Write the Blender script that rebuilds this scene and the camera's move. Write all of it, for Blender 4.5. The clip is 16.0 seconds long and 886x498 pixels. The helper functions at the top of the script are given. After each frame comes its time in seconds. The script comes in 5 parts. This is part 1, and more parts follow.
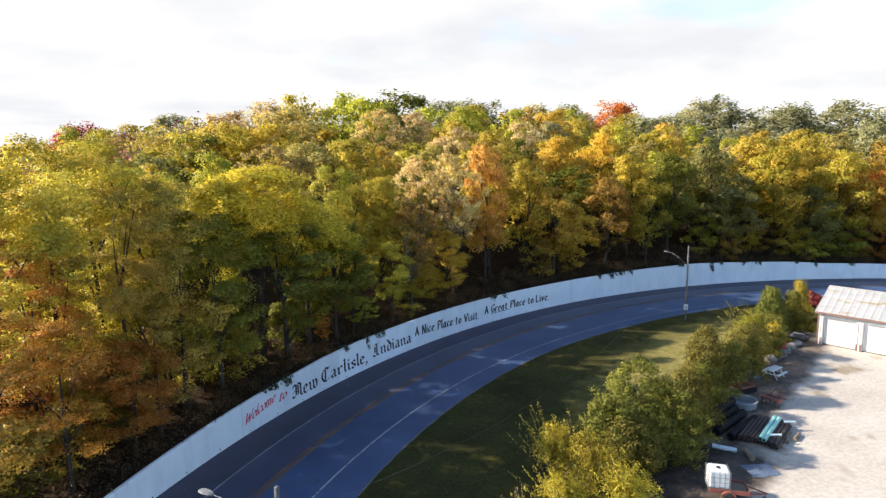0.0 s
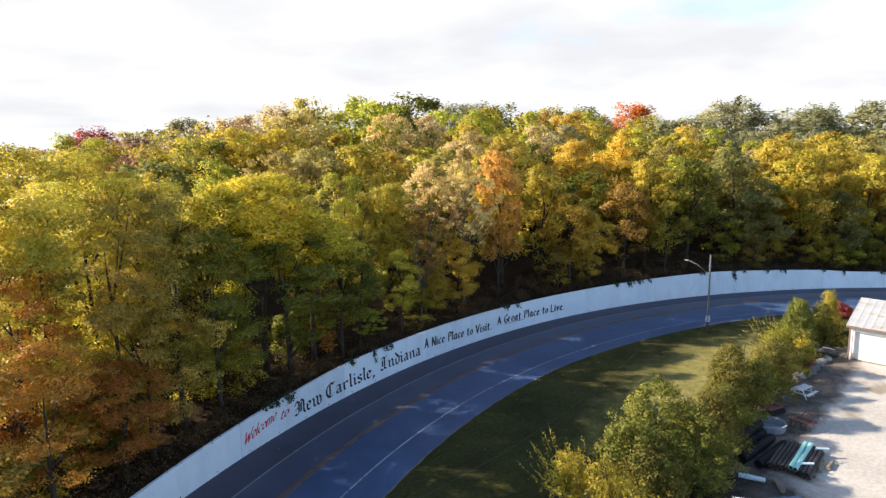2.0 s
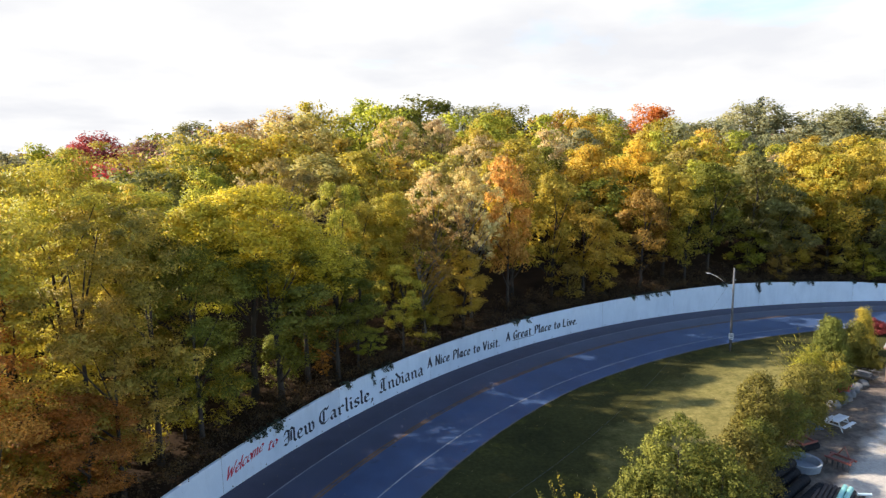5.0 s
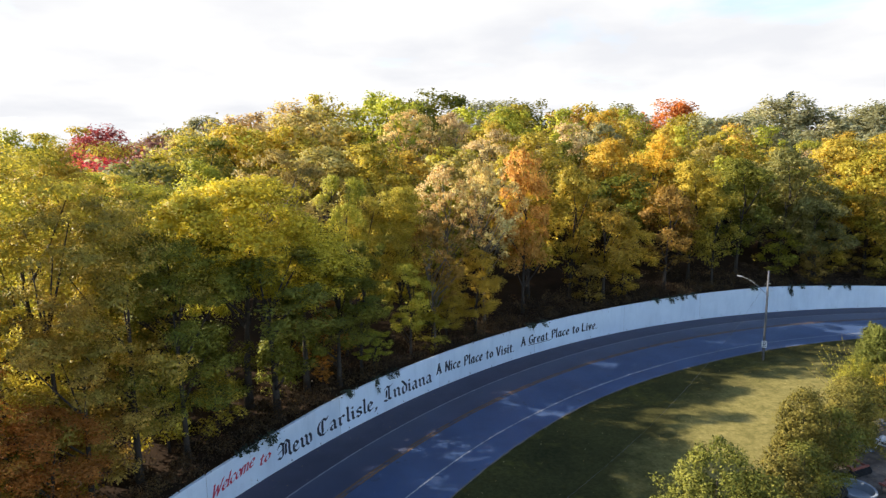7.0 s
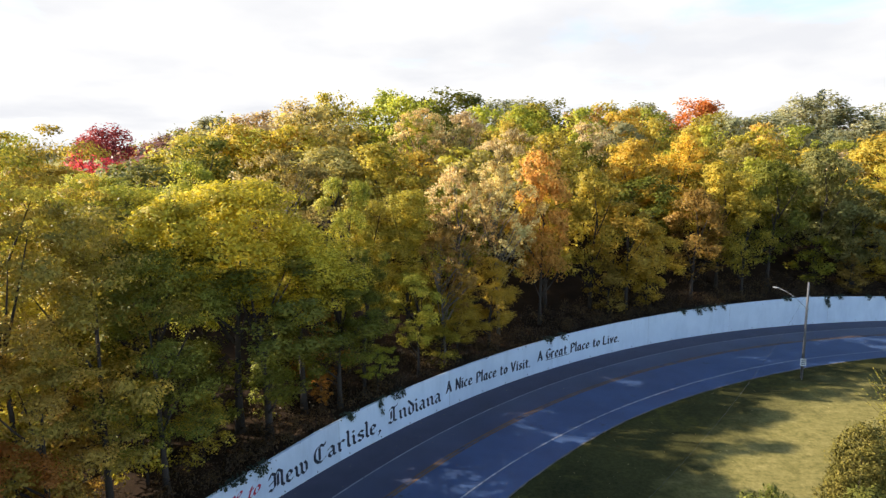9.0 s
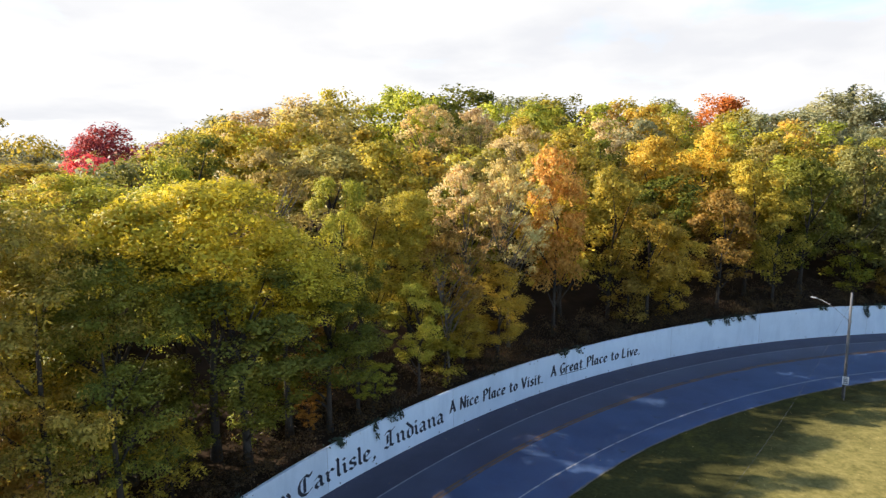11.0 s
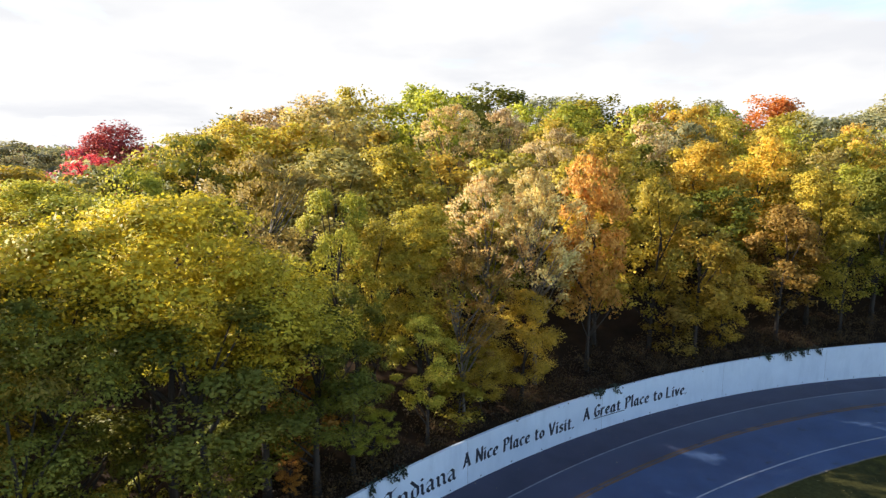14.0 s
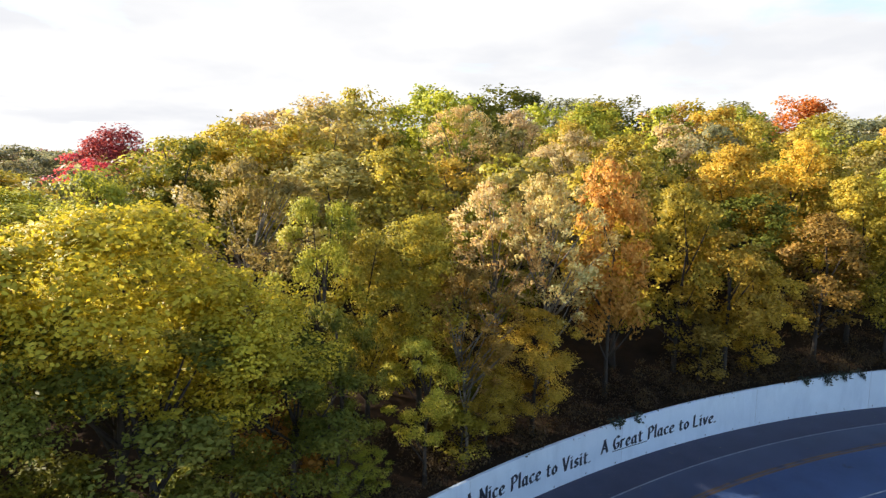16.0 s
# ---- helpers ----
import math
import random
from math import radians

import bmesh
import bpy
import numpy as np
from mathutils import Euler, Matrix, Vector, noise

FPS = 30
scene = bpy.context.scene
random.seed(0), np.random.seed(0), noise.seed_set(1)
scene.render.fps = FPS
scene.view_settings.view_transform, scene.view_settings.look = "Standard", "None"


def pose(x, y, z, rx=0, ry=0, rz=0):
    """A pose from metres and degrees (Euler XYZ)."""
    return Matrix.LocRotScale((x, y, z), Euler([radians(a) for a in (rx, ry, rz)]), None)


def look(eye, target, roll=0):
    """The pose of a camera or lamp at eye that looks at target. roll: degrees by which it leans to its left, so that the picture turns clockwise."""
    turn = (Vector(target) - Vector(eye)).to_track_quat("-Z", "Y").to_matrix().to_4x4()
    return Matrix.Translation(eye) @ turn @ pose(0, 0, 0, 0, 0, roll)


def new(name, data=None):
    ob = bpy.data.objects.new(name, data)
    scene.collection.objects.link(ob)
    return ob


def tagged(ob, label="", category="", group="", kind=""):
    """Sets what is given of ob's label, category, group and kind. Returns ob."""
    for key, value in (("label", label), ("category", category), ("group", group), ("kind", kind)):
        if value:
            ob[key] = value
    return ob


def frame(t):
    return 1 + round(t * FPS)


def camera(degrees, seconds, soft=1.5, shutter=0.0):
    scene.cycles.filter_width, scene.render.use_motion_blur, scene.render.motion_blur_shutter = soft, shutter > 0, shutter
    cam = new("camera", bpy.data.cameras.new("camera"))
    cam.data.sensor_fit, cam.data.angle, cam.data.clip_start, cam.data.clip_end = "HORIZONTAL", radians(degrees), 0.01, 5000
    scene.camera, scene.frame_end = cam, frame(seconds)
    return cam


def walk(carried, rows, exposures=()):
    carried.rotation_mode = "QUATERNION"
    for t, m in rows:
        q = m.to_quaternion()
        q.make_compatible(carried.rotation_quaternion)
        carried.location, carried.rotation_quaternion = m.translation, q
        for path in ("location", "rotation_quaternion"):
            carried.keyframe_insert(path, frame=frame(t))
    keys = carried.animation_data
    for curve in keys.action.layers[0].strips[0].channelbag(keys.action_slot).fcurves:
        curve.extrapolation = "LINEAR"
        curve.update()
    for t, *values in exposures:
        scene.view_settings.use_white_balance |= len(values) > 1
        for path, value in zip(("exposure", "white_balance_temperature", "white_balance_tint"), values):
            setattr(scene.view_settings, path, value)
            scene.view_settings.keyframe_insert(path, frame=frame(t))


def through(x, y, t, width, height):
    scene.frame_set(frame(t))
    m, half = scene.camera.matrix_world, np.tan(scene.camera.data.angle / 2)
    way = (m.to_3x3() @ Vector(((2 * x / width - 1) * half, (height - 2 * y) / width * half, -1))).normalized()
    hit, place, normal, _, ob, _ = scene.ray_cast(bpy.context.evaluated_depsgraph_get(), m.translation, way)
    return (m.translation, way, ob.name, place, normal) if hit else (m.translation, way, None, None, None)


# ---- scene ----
cam = camera(73.7, 16.0, 1.4)
PATH = [
    (0, (-0.113, -31.309, 19.465), (0.102, -29.343, 19.169), -0.9),
    (0.5, (0.124, -30.885, 19.386), (0.323, -28.918, 19.089), -1.0),
    (1, (0.346, -30.341, 19.491), (0.531, -28.371, 19.199), -1.1),
    (1.5, (0.502, -29.717, 19.648), (0.671, -27.746, 19.353), -1.0),
    (2, (0.687, -29.158, 19.922), (0.848, -27.185, 19.632), -1.0),
    (2.5, (0.806, -28.72, 20.305), (0.965, -26.747, 20.018), -1.0),
    (3, (1.014, -28.273, 20.66), (1.166, -26.299, 20.377), -0.9),
    (3.5, (1.161, -27.718, 20.731), (1.306, -25.744, 20.449), -0.9),
    (4, (1.39, -27.113, 20.734), (1.523, -25.139, 20.447), -0.9),
    (6.5, (2.593, -22.943, 20.103), (2.666, -20.964, 19.821), -1.0),
    (7, (2.619, -21.966, 20.022), (2.676, -19.988, 19.733), -0.8),
    (7.5, (2.789, -20.88, 20.031), (2.835, -18.901, 19.741), -0.8),
    (8, (2.887, -19.867, 20.124), (2.916, -17.888, 19.834), -0.8),
    (8.5, (3.02, -18.984, 20.171), (3.033, -17.005, 19.883), -0.7),
    (9, (3.112, -18.033, 20.117), (3.117, -16.054, 19.83), -0.7),
    (11.5, (4.103, -12.74, 19.906), (4.04, -10.762, 19.624), -0.6),
    (12, (4.1, -11.793, 20.08), (4.02, -9.814, 19.803), -0.3),
    (12.5, (4.261, -10.654, 20.201), (4.164, -8.677, 19.921), -0.2),
    (13, (4.29, -9.418, 20.419), (4.182, -7.442, 20.132), -0.1),
    (13.5, (4.411, -8.131, 20.592), (4.289, -6.155, 20.315), 0.0),
    (14, (4.667, -6.863, 20.602), (4.523, -4.889, 20.317), -0.1),
    (14.5, (4.858, -5.698, 20.562), (4.702, -3.725, 20.275), -0.1),
    (15, (4.894, -4.688, 20.559), (4.73, -2.716, 20.274), -0.1),
    (15.5, (5.107, -3.744, 20.576), (4.931, -1.773, 20.296), -0.3),
    (16, (5.307, -2.651, 20.661), (5.107, -0.681, 20.390), -0.1),
]
walk(cam, [(t, look(eye, target, roll)) for t, eye, target, roll in PATH], exposures=[(0, 1.0), (16, 1.0)])

# ---- world, sun ----
SUN_FROM = Vector((-0.975, 0.22, 0.0)).normalized()
SUN_UP = radians(30.5)
sun_dir = Vector((SUN_FROM.x * math.cos(SUN_UP), SUN_FROM.y * math.cos(SUN_UP), math.sin(SUN_UP)))
sun = new("sun", bpy.data.lights.new("sun", "SUN"))
sun.data.energy, sun.data.angle, sun.data.color = 5.4, radians(0.55), (1.0, 0.89, 0.75)
sun.matrix_world = look(sun_dir * 100, (0, 0, 0))


def build_world():
    world = bpy.data.worlds.new("sky")
    scene.world = world
    world.use_nodes = True
    nt = world.node_tree
    nt.nodes.clear()
    out, bg = nt.nodes.new("ShaderNodeOutputWorld"), nt.nodes.new("ShaderNodeBackground")
    sky = nt.nodes.new("ShaderNodeTexSky")
    sky.sky_type, sky.sun_disc = "NISHITA", False
    sky.sun_elevation, sky.sun_rotation = SUN_UP, math.atan2(SUN_FROM.x, SUN_FROM.y)
    sky.air_density, sky.dust_density, sky.ozone_density = 1.0, 0.6, 1.6
    coord = nt.nodes.new("ShaderNodeTexCoord")
    sep = nt.nodes.new("ShaderNodeSeparateXYZ")
    nt.links.new(coord.outputs["Generated"], sep.inputs[0])

    def math_node(op, a, b=None):
        n = nt.nodes.new("ShaderNodeMath")
        n.operation = op
        for i, v in enumerate((a, b)):
            if v is None:
                continue
            if isinstance(v, (int, float)):
                n.inputs[i].default_value = v
            else:
                nt.links.new(v, n.inputs[i])
        return n.outputs[0]

    up = math_node("MAXIMUM", sep.outputs["Z"], 0.0)
    lift = math_node("ADD", up, 0.16)
    comb = nt.nodes.new("ShaderNodeCombineXYZ")
    nt.links.new(math_node("DIVIDE", sep.outputs["X"], lift), comb.inputs[0])
    nt.links.new(math_node("DIVIDE", sep.outputs["Y"], lift), comb.inputs[1])
    noise_a = nt.nodes.new("ShaderNodeTexNoise")
    noise_a.inputs["Scale"].default_value, noise_a.inputs["Detail"].default_value = 0.75, 7
    noise_a.inputs["Roughness"].default_value, noise_a.inputs["Distortion"].default_value = 0.55, 0.4
    nt.links.new(comb.outputs[0], noise_a.inputs["Vector"])
    # thick cloud towards the horizon, more open overhead
    cover = math_node("SUBTRACT", noise_a.outputs["Fac"], math_node("MULTIPLY", math_node("MAXIMUM", math_node("SUBTRACT", up, 0.34), 0.0), 2.6))
    # and breaking up to clear blue in the south
    south = math_node("MULTIPLY", math_node("MAXIMUM", math_node("SUBTRACT", 0.35, sep.outputs["Y"]), 0.0), 0.45)
    cover = math_node("SUBTRACT", cover, south)
    ramp = nt.nodes.new("ShaderNodeValToRGB")
    ramp.color_ramp.elements[0].position, ramp.color_ramp.elements[1].position = 0.25, 0.43
    nt.links.new(cover, ramp.inputs[0])
    # the clouds' own shading
    noise_b = nt.nodes.new("ShaderNodeTexNoise")
    noise_b.inputs["Scale"].default_value, noise_b.inputs["Detail"].default_value = 1.1, 5
    shift = nt.nodes.new("ShaderNodeVectorMath")
    shift.operation = "ADD"
    shift.inputs[1].default_value = (3.1, 7.7, 0.0)
    nt.links.new(comb.outputs[0], shift.inputs[0])
    nt.links.new(shift.outputs[0], noise_b.inputs["Vector"])
    tone = nt.nodes.new("ShaderNodeValToRGB")
    tone.color_ramp.elements[0].position, tone.color_ramp.elements[0].color = 0.36, (0.445, 0.45, 0.47, 1)
    tone.color_ramp.elements[1].position, tone.color_ramp.elements[1].color = 0.60, (0.55, 0.545, 0.54, 1)
    nt.links.new(noise_b.outputs["Fac"], tone.inputs[0])
    gain = nt.nodes.new("ShaderNodeMix")
    gain.data_type, gain.blend_type = "RGBA", "MULTIPLY"
    gain.inputs["Factor"].default_value = 1.0
    gain.inputs["B"].default_value = (0.15, 0.15, 0.15, 1)
    nt.links.new(sky.outputs[0], gain.inputs["A"])
    mix = nt.nodes.new("ShaderNodeMix")
    mix.data_type = "RGBA"
    nt.links.new(ramp.outputs[0], mix.inputs["Factor"])
    nt.links.new(gain.outputs["Result"], mix.inputs["A"])
    nt.links.new(tone.outputs[0], mix.inputs["B"])
    nt.links.new(mix.outputs["Result"], bg.inputs["Color"])
    bg.inputs["Strength"].default_value = 1.0
    nt.links.new(bg.outputs[0], out.inputs[0])


build_world()


# ---- materials ----
def nodes_of(mat):
    mat.use_nodes = True
    nt = mat.node_tree
    nt.nodes.clear()
    return nt


def ramp_node(nt, fac, stops):
    r = nt.nodes.new("ShaderNodeValToRGB")
    while len(r.color_ramp.elements) < len(stops):
        r.color_ramp.elements.new(0.5)
    for e, (p, c) in zip(r.color_ramp.elements, stops):
        e.position, e.color = p, (*c, 1)
    nt.links.new(fac, r.inputs[0])
    return r.outputs[0]


def noise_node(nt, scale, detail=4.0, rough=0.6, vector=None):
    n = nt.nodes.new("ShaderNodeTexNoise")
    n.inputs["Scale"].default_value, n.inputs["Detail"].default_value, n.inputs["Roughness"].default_value = scale, detail, rough
    if vector is not None:
        nt.links.new(vector, n.inputs["Vector"])
    return n.outputs["Fac"]


def mix_node(nt, fac, a, b, blend="MIX"):
    m = nt.nodes.new("ShaderNodeMix")
    m.data_type, m.blend_type = "RGBA", blend
    for socket, v in ((m.inputs["Factor"], fac), (m.inputs["A"], a), (m.inputs["B"], b)):
        if isinstance(v, (int, float)):
            socket.default_value = v
        elif isinstance(v, tuple):
            socket.default_value = (*v, 1)
        else:
            nt.links.new(v, socket)
    return m.outputs["Result"]


def surface(name, dark, light, scale=1.0, rough=0.8, metal=0.0, bump=0.2, fine=None, spots=None, stretch=None, gloss=0.5):
    """A worn surface: two tones by a broad noise, broken up by a fine one, with relief. spots: (colour, scale, threshold)."""
    mat = bpy.data.materials.new(name)
    nt = nodes_of(mat)
    out, bsdf = nt.nodes.new("ShaderNodeOutputMaterial"), nt.nodes.new("ShaderNodeBsdfPrincipled")
    coord = nt.nodes.new("ShaderNodeTexCoord").outputs["Object"]
    if stretch:
        mapping = nt.nodes.new("ShaderNodeMapping")
        mapping.inputs["Scale"].default_value = stretch
        nt.links.new(coord, mapping.inputs["Vector"])
        coord = mapping.outputs[0]
    broad, grain = noise_node(nt, scale, 5, 0.6, coord), noise_node(nt, fine or scale * 14, 3, 0.7, coord)
    both = nt.nodes.new("ShaderNodeMath")
    both.operation, both.inputs[1].default_value = "MULTIPLY_ADD", 0.65
    nt.links.new(broad, both.inputs[0])
    half = nt.nodes.new("ShaderNodeMath")
    half.operation, half.inputs[1].default_value = "MULTIPLY", 0.35
    nt.links.new(grain, half.inputs[0])
    nt.links.new(half.outputs[0], both.inputs[2])
    colour = ramp_node(nt, both.outputs[0], [(0.32, dark), (0.68, light)])
    if spots:
        tone, size, edge = spots
        where = ramp_node(nt, noise_node(nt, size, 6, 0.7, coord), [(edge, (0, 0, 0)), (edge + 0.08, (1, 1, 1))])
        colour = mix_node(nt, where, colour, tone)
    info = nt.nodes.new("ShaderNodeObjectInfo")
    tint = ramp_node(nt, info.outputs["Random"], [(0.0, (0.9, 0.9, 0.9)), (1.0, (1.0, 1.0, 1.0))])
    colour = mix_node(nt, 1.0, colour, tint, "MULTIPLY")
    nt.links.new(colour, bsdf.inputs["Base Color"])
    bsdf.inputs["Roughness"].default_value, bsdf.inputs["Metallic"].default_value = rough, metal
    bsdf.inputs["Specular IOR Level"].default_value = gloss
    if bump:
        b = nt.nodes.new("ShaderNodeBump")
        b.inputs["Strength"].default_value, b.inputs["Distance"].default_value = bump, 0.03
        nt.links.new(grain, b.inputs["Height"])
        nt.links.new(b.outputs[0], bsdf.inputs["Normal"])
    nt.links.new(bsdf.outputs[0], out.inputs[0])
    return mat


def leaf_material(name, shade, body, bright, through=0.42, gloss=0.2):
    """Leaves: each its own tone, whole boughs warmer or greener, light coming through."""
    shade, body, bright = (tuple(min(0.82, v * k) for v, k in zip(c, (2.02, 1.79, 2.2))) for c in (shade, body, bright))
    mat = bpy.data.materials.new(name)
    nt = nodes_of(mat)
    out = nt.nodes.new("ShaderNodeOutputMaterial")
    coord = nt.nodes.new("ShaderNodeTexCoord").outputs["Object"]
    geo, info = nt.nodes.new("ShaderNodeNewGeometry"), nt.nodes.new("ShaderNodeObjectInfo")
    bough = noise_node(nt, 0.42, 3, 0.6, coord)
    total = nt.nodes.new("ShaderNodeMath")
    total.operation, total.inputs[1].default_value = "MULTIPLY_ADD", 0.34
    nt.links.new(geo.outputs["Random Per Island"], total.inputs[0])
    weigh = nt.nodes.new("ShaderNodeMath")
    weigh.operation, weigh.inputs[1].default_value, weigh.inputs[2].default_value = "MULTIPLY_ADD", 1.0, -0.18
    nt.links.new(bough, weigh.inputs[0])
    nt.links.new(weigh.outputs[0], total.inputs[2])
    colour = ramp_node(nt, total.outputs[0], [(0.08, shade), (0.45, body), (0.85, bright)])
    hue = nt.nodes.new("ShaderNodeHueSaturation")
    lean = nt.nodes.new("ShaderNodeMapRange")
    lean.inputs["To Min"].default_value, lean.inputs["To Max"].default_value = 0.488, 0.512
    nt.links.new(info.outputs["Random"], lean.inputs["Value"])
    nt.links.new(lean.outputs[0], hue.inputs["Hue"])
    nt.links.new(colour, hue.inputs["Color"])
    depth = nt.nodes.new("ShaderNodeMapRange")
    depth.inputs["To Min"].default_value, depth.inputs["To Max"].default_value = 0.82, 1.14
    spread = nt.nodes.new("ShaderNodeMath")
    spread.operation, spread.inputs[1].default_value = "MULTIPLY", 7.31
    part_of = nt.nodes.new("ShaderNodeMath")
    part_of.operation = "FRACT"
    nt.links.new(info.outputs["Random"], spread.inputs[0])
    nt.links.new(spread.outputs[0], part_of.inputs[0])
    nt.links.new(part_of.outputs[0], depth.inputs["Value"])
    nt.links.new(depth.outputs[0], hue.inputs["Value"])
    colour = hue.outputs[0]
    bsdf, trans, mix = nt.nodes.new("ShaderNodeBsdfPrincipled"), nt.nodes.new("ShaderNodeBsdfTranslucent"), nt.nodes.new("ShaderNodeMixShader")
    bsdf.inputs["Roughness"].default_value = 0.5
    bsdf.inputs["Specular IOR Level"].default_value = gloss
    nt.links.new(colour, bsdf.inputs["Base Color"])
    nt.links.new(mix_node(nt, 1.0, colour, (1.25, 1.17, 0.85), "MULTIPLY"), trans.inputs["Color"])
    mix.inputs[0].default_value = through
    nt.links.new(bsdf.outputs[0], mix.inputs[1])
    nt.links.new(trans.outputs[0], mix.inputs[2])
    nt.links.new(mix.outputs[0], out.inputs[0])
    return mat


LEAF = {
    "olive": leaf_material("olive_leaves", (0.085, 0.085, 0.012), (0.215, 0.195, 0.022), (0.40, 0.345, 0.045)),
    "honey": leaf_material("yellow_olive_leaves", (0.064, 0.065, 0.011), (0.165, 0.157, 0.023), (0.32, 0.29, 0.05), 0.40),
    "amber": leaf_material("amber_olive_leaves", (0.096, 0.096, 0.014), (0.25, 0.232, 0.03), (0.44, 0.385, 0.06), 0.46),
    "lime": leaf_material("yellow_green_leaves", (0.075, 0.10, 0.012), (0.20, 0.23, 0.024), (0.40, 0.38, 0.05)),
    "green": leaf_material("green_leaves", (0.032, 0.045, 0.006), (0.083, 0.098, 0.012), (0.175, 0.185, 0.028), 0.36, 0.12),
    "sage": leaf_material("grey_green_leaves", (0.072, 0.084, 0.032), (0.165, 0.178, 0.07), (0.29, 0.29, 0.13)),
    # oaks on the hill: distance haze is put into their green
    "oak": leaf_material("hazy_oak_leaves", (0.078, 0.092, 0.042), (0.172, 0.192, 0.082), (0.29, 0.30, 0.135)),
    "dark": leaf_material("dark_green_leaves", (0.046, 0.054, 0.014), (0.102, 0.108, 0.028), (0.19, 0.19, 0.055)),
    "lemon": leaf_material("lemon_green_leaves", (0.082, 0.090, 0.010), (0.25, 0.232, 0.020), (0.43, 0.375, 0.034)),
    "yellow": leaf_material("yellow_leaves", (0.10, 0.100, 0.014), (0.255, 0.235, 0.026), (0.42, 0.37, 0.055)),
    "gold": leaf_material("golden_leaves", (0.12, 0.098, 0.012), (0.31, 0.235, 0.026), (0.51, 0.37, 0.052)),
    "goldolive": leaf_material("gold_olive_leaves", (0.105, 0.092, 0.012), (0.25, 0.20, 0.022), (0.45, 0.345, 0.042)),
    "straw": leaf_material("straw_leaves", (0.092, 0.088, 0.022), (0.222, 0.206, 0.05), (0.39, 0.345, 0.10)),
    "tan": leaf_material("tan_leaves", (0.13, 0.108, 0.045), (0.28, 0.235, 0.095), (0.44, 0.385, 0.17)),
    "cream": leaf_material("cream_leaves", (0.14, 0.105, 0.034), (0.35, 0.28, 0.088), (0.60, 0.51, 0.21)),
    "bronze": leaf_material("bronze_leaves", (0.07, 0.055, 0.012), (0.18, 0.13, 0.022), (0.34, 0.25, 0.05)),
    "orange": leaf_material("orange_leaves", (0.135, 0.088, 0.016), (0.30, 0.195, 0.034), (0.48, 0.335, 0.07)),
    "rust": leaf_material("rust_leaves", (0.092, 0.052, 0.009), (0.215, 0.118, 0.018), (0.385, 0.215, 0.034)),
    "ember": leaf_material("red_orange_leaves", (0.17, 0.07, 0.018), (0.34, 0.135, 0.03), (0.48, 0.22, 0.05)),
    "red": leaf_material("dark_red_leaves", (0.07, 0.016, 0.015), (0.17, 0.04, 0.033), (0.30, 0.085, 0.06)),
    "crimson": leaf_material("crimson_leaves", (0.14, 0.02, 0.025), (0.32, 0.05, 0.055), (0.46, 0.11, 0.09)),
    "plum": leaf_material("plum_leaves", (0.07, 0.04, 0.035), (0.16, 0.095, 0.075), (0.26, 0.16, 0.12)),
    "fir": leaf_material("fir_needles", (0.025, 0.036, 0.020), (0.055, 0.072, 0.038), (0.10, 0.12, 0.065), 0.15),
    "shoot": leaf_material("shoot_leaves", (0.098, 0.100, 0.013), (0.27, 0.255, 0.024), (0.47, 0.42, 0.045), 0.34),
    "cedar": leaf_material("cedar_sprays", (0.022, 0.030, 0.006), (0.070, 0.079, 0.012), (0.145, 0.142, 0.022), 0.12, 0.08),
    "browned": leaf_material("browned_cedar_sprays", (0.026, 0.028, 0.007), (0.078, 0.074, 0.013), (0.148, 0.124, 0.022), 0.12, 0.08),
    "yew": leaf_material("garden_evergreen_sprays", (0.020, 0.032, 0.006), (0.062, 0.078, 0.013), (0.14, 0.155, 0.026), 0.14, 0.08),
    "ivy": leaf_material("ivy_leaves", (0.007, 0.012, 0.008), (0.016, 0.026, 0.014), (0.040, 0.052, 0.026), 0.12),
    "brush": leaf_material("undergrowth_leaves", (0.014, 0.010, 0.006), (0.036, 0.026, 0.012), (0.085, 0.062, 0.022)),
    "litter": leaf_material("fallen_leaves", (0.16, 0.11, 0.03), (0.34, 0.25, 0.07), (0.55, 0.45, 0.18), 0.1),
}
BARK = surface("bark", (0.026, 0.019, 0.014), (0.066, 0.050, 0.038), 1.5, 0.9, bump=0.6, stretch=(3, 3, 0.6))
PALE_BARK = surface("pale_bark", (0.13, 0.11, 0.085), (0.30, 0.26, 0.21), 1.5, 0.9, bump=0.5, stretch=(3, 3, 0.6))
ASPHALT = surface("asphalt", (0.026, 0.048, 0.112), (0.068, 0.116, 0.228), 0.20, 0.42, bump=0.25, fine=30, spots=((0.03, 0.03, 0.032), 0.5, 0.62))
OUTER_LANE = surface("older_asphalt_lane", (0.030, 0.037, 0.070), (0.061, 0.072, 0.128), 0.25, 0.45, bump=0.25, fine=30)
SHOULDER = surface("old_asphalt", (0.033, 0.032, 0.057), (0.058, 0.056, 0.094), 0.5, 0.6, bump=0.3, fine=26)
WHITE_LINE = surface("white_road_paint", (0.26, 0.27, 0.28), (0.50, 0.51, 0.52), 1.2, 0.6, bump=0.1, spots=((0.09, 0.095, 0.11), 2.0, 0.55))
WORN_LINE = surface("worn_white_road_paint", (0.18, 0.185, 0.20), (0.36, 0.365, 0.38), 1.2, 0.7, bump=0.1, spots=((0.06, 0.065, 0.09), 2.2, 0.60))
YELLOW_LINE = surface("yellow_road_paint", (0.11, 0.068, 0.045), (0.225, 0.125, 0.058), 0.5, 0.65, bump=0.1, spots=((0.048, 0.056, 0.090), 0.8, 0.52))
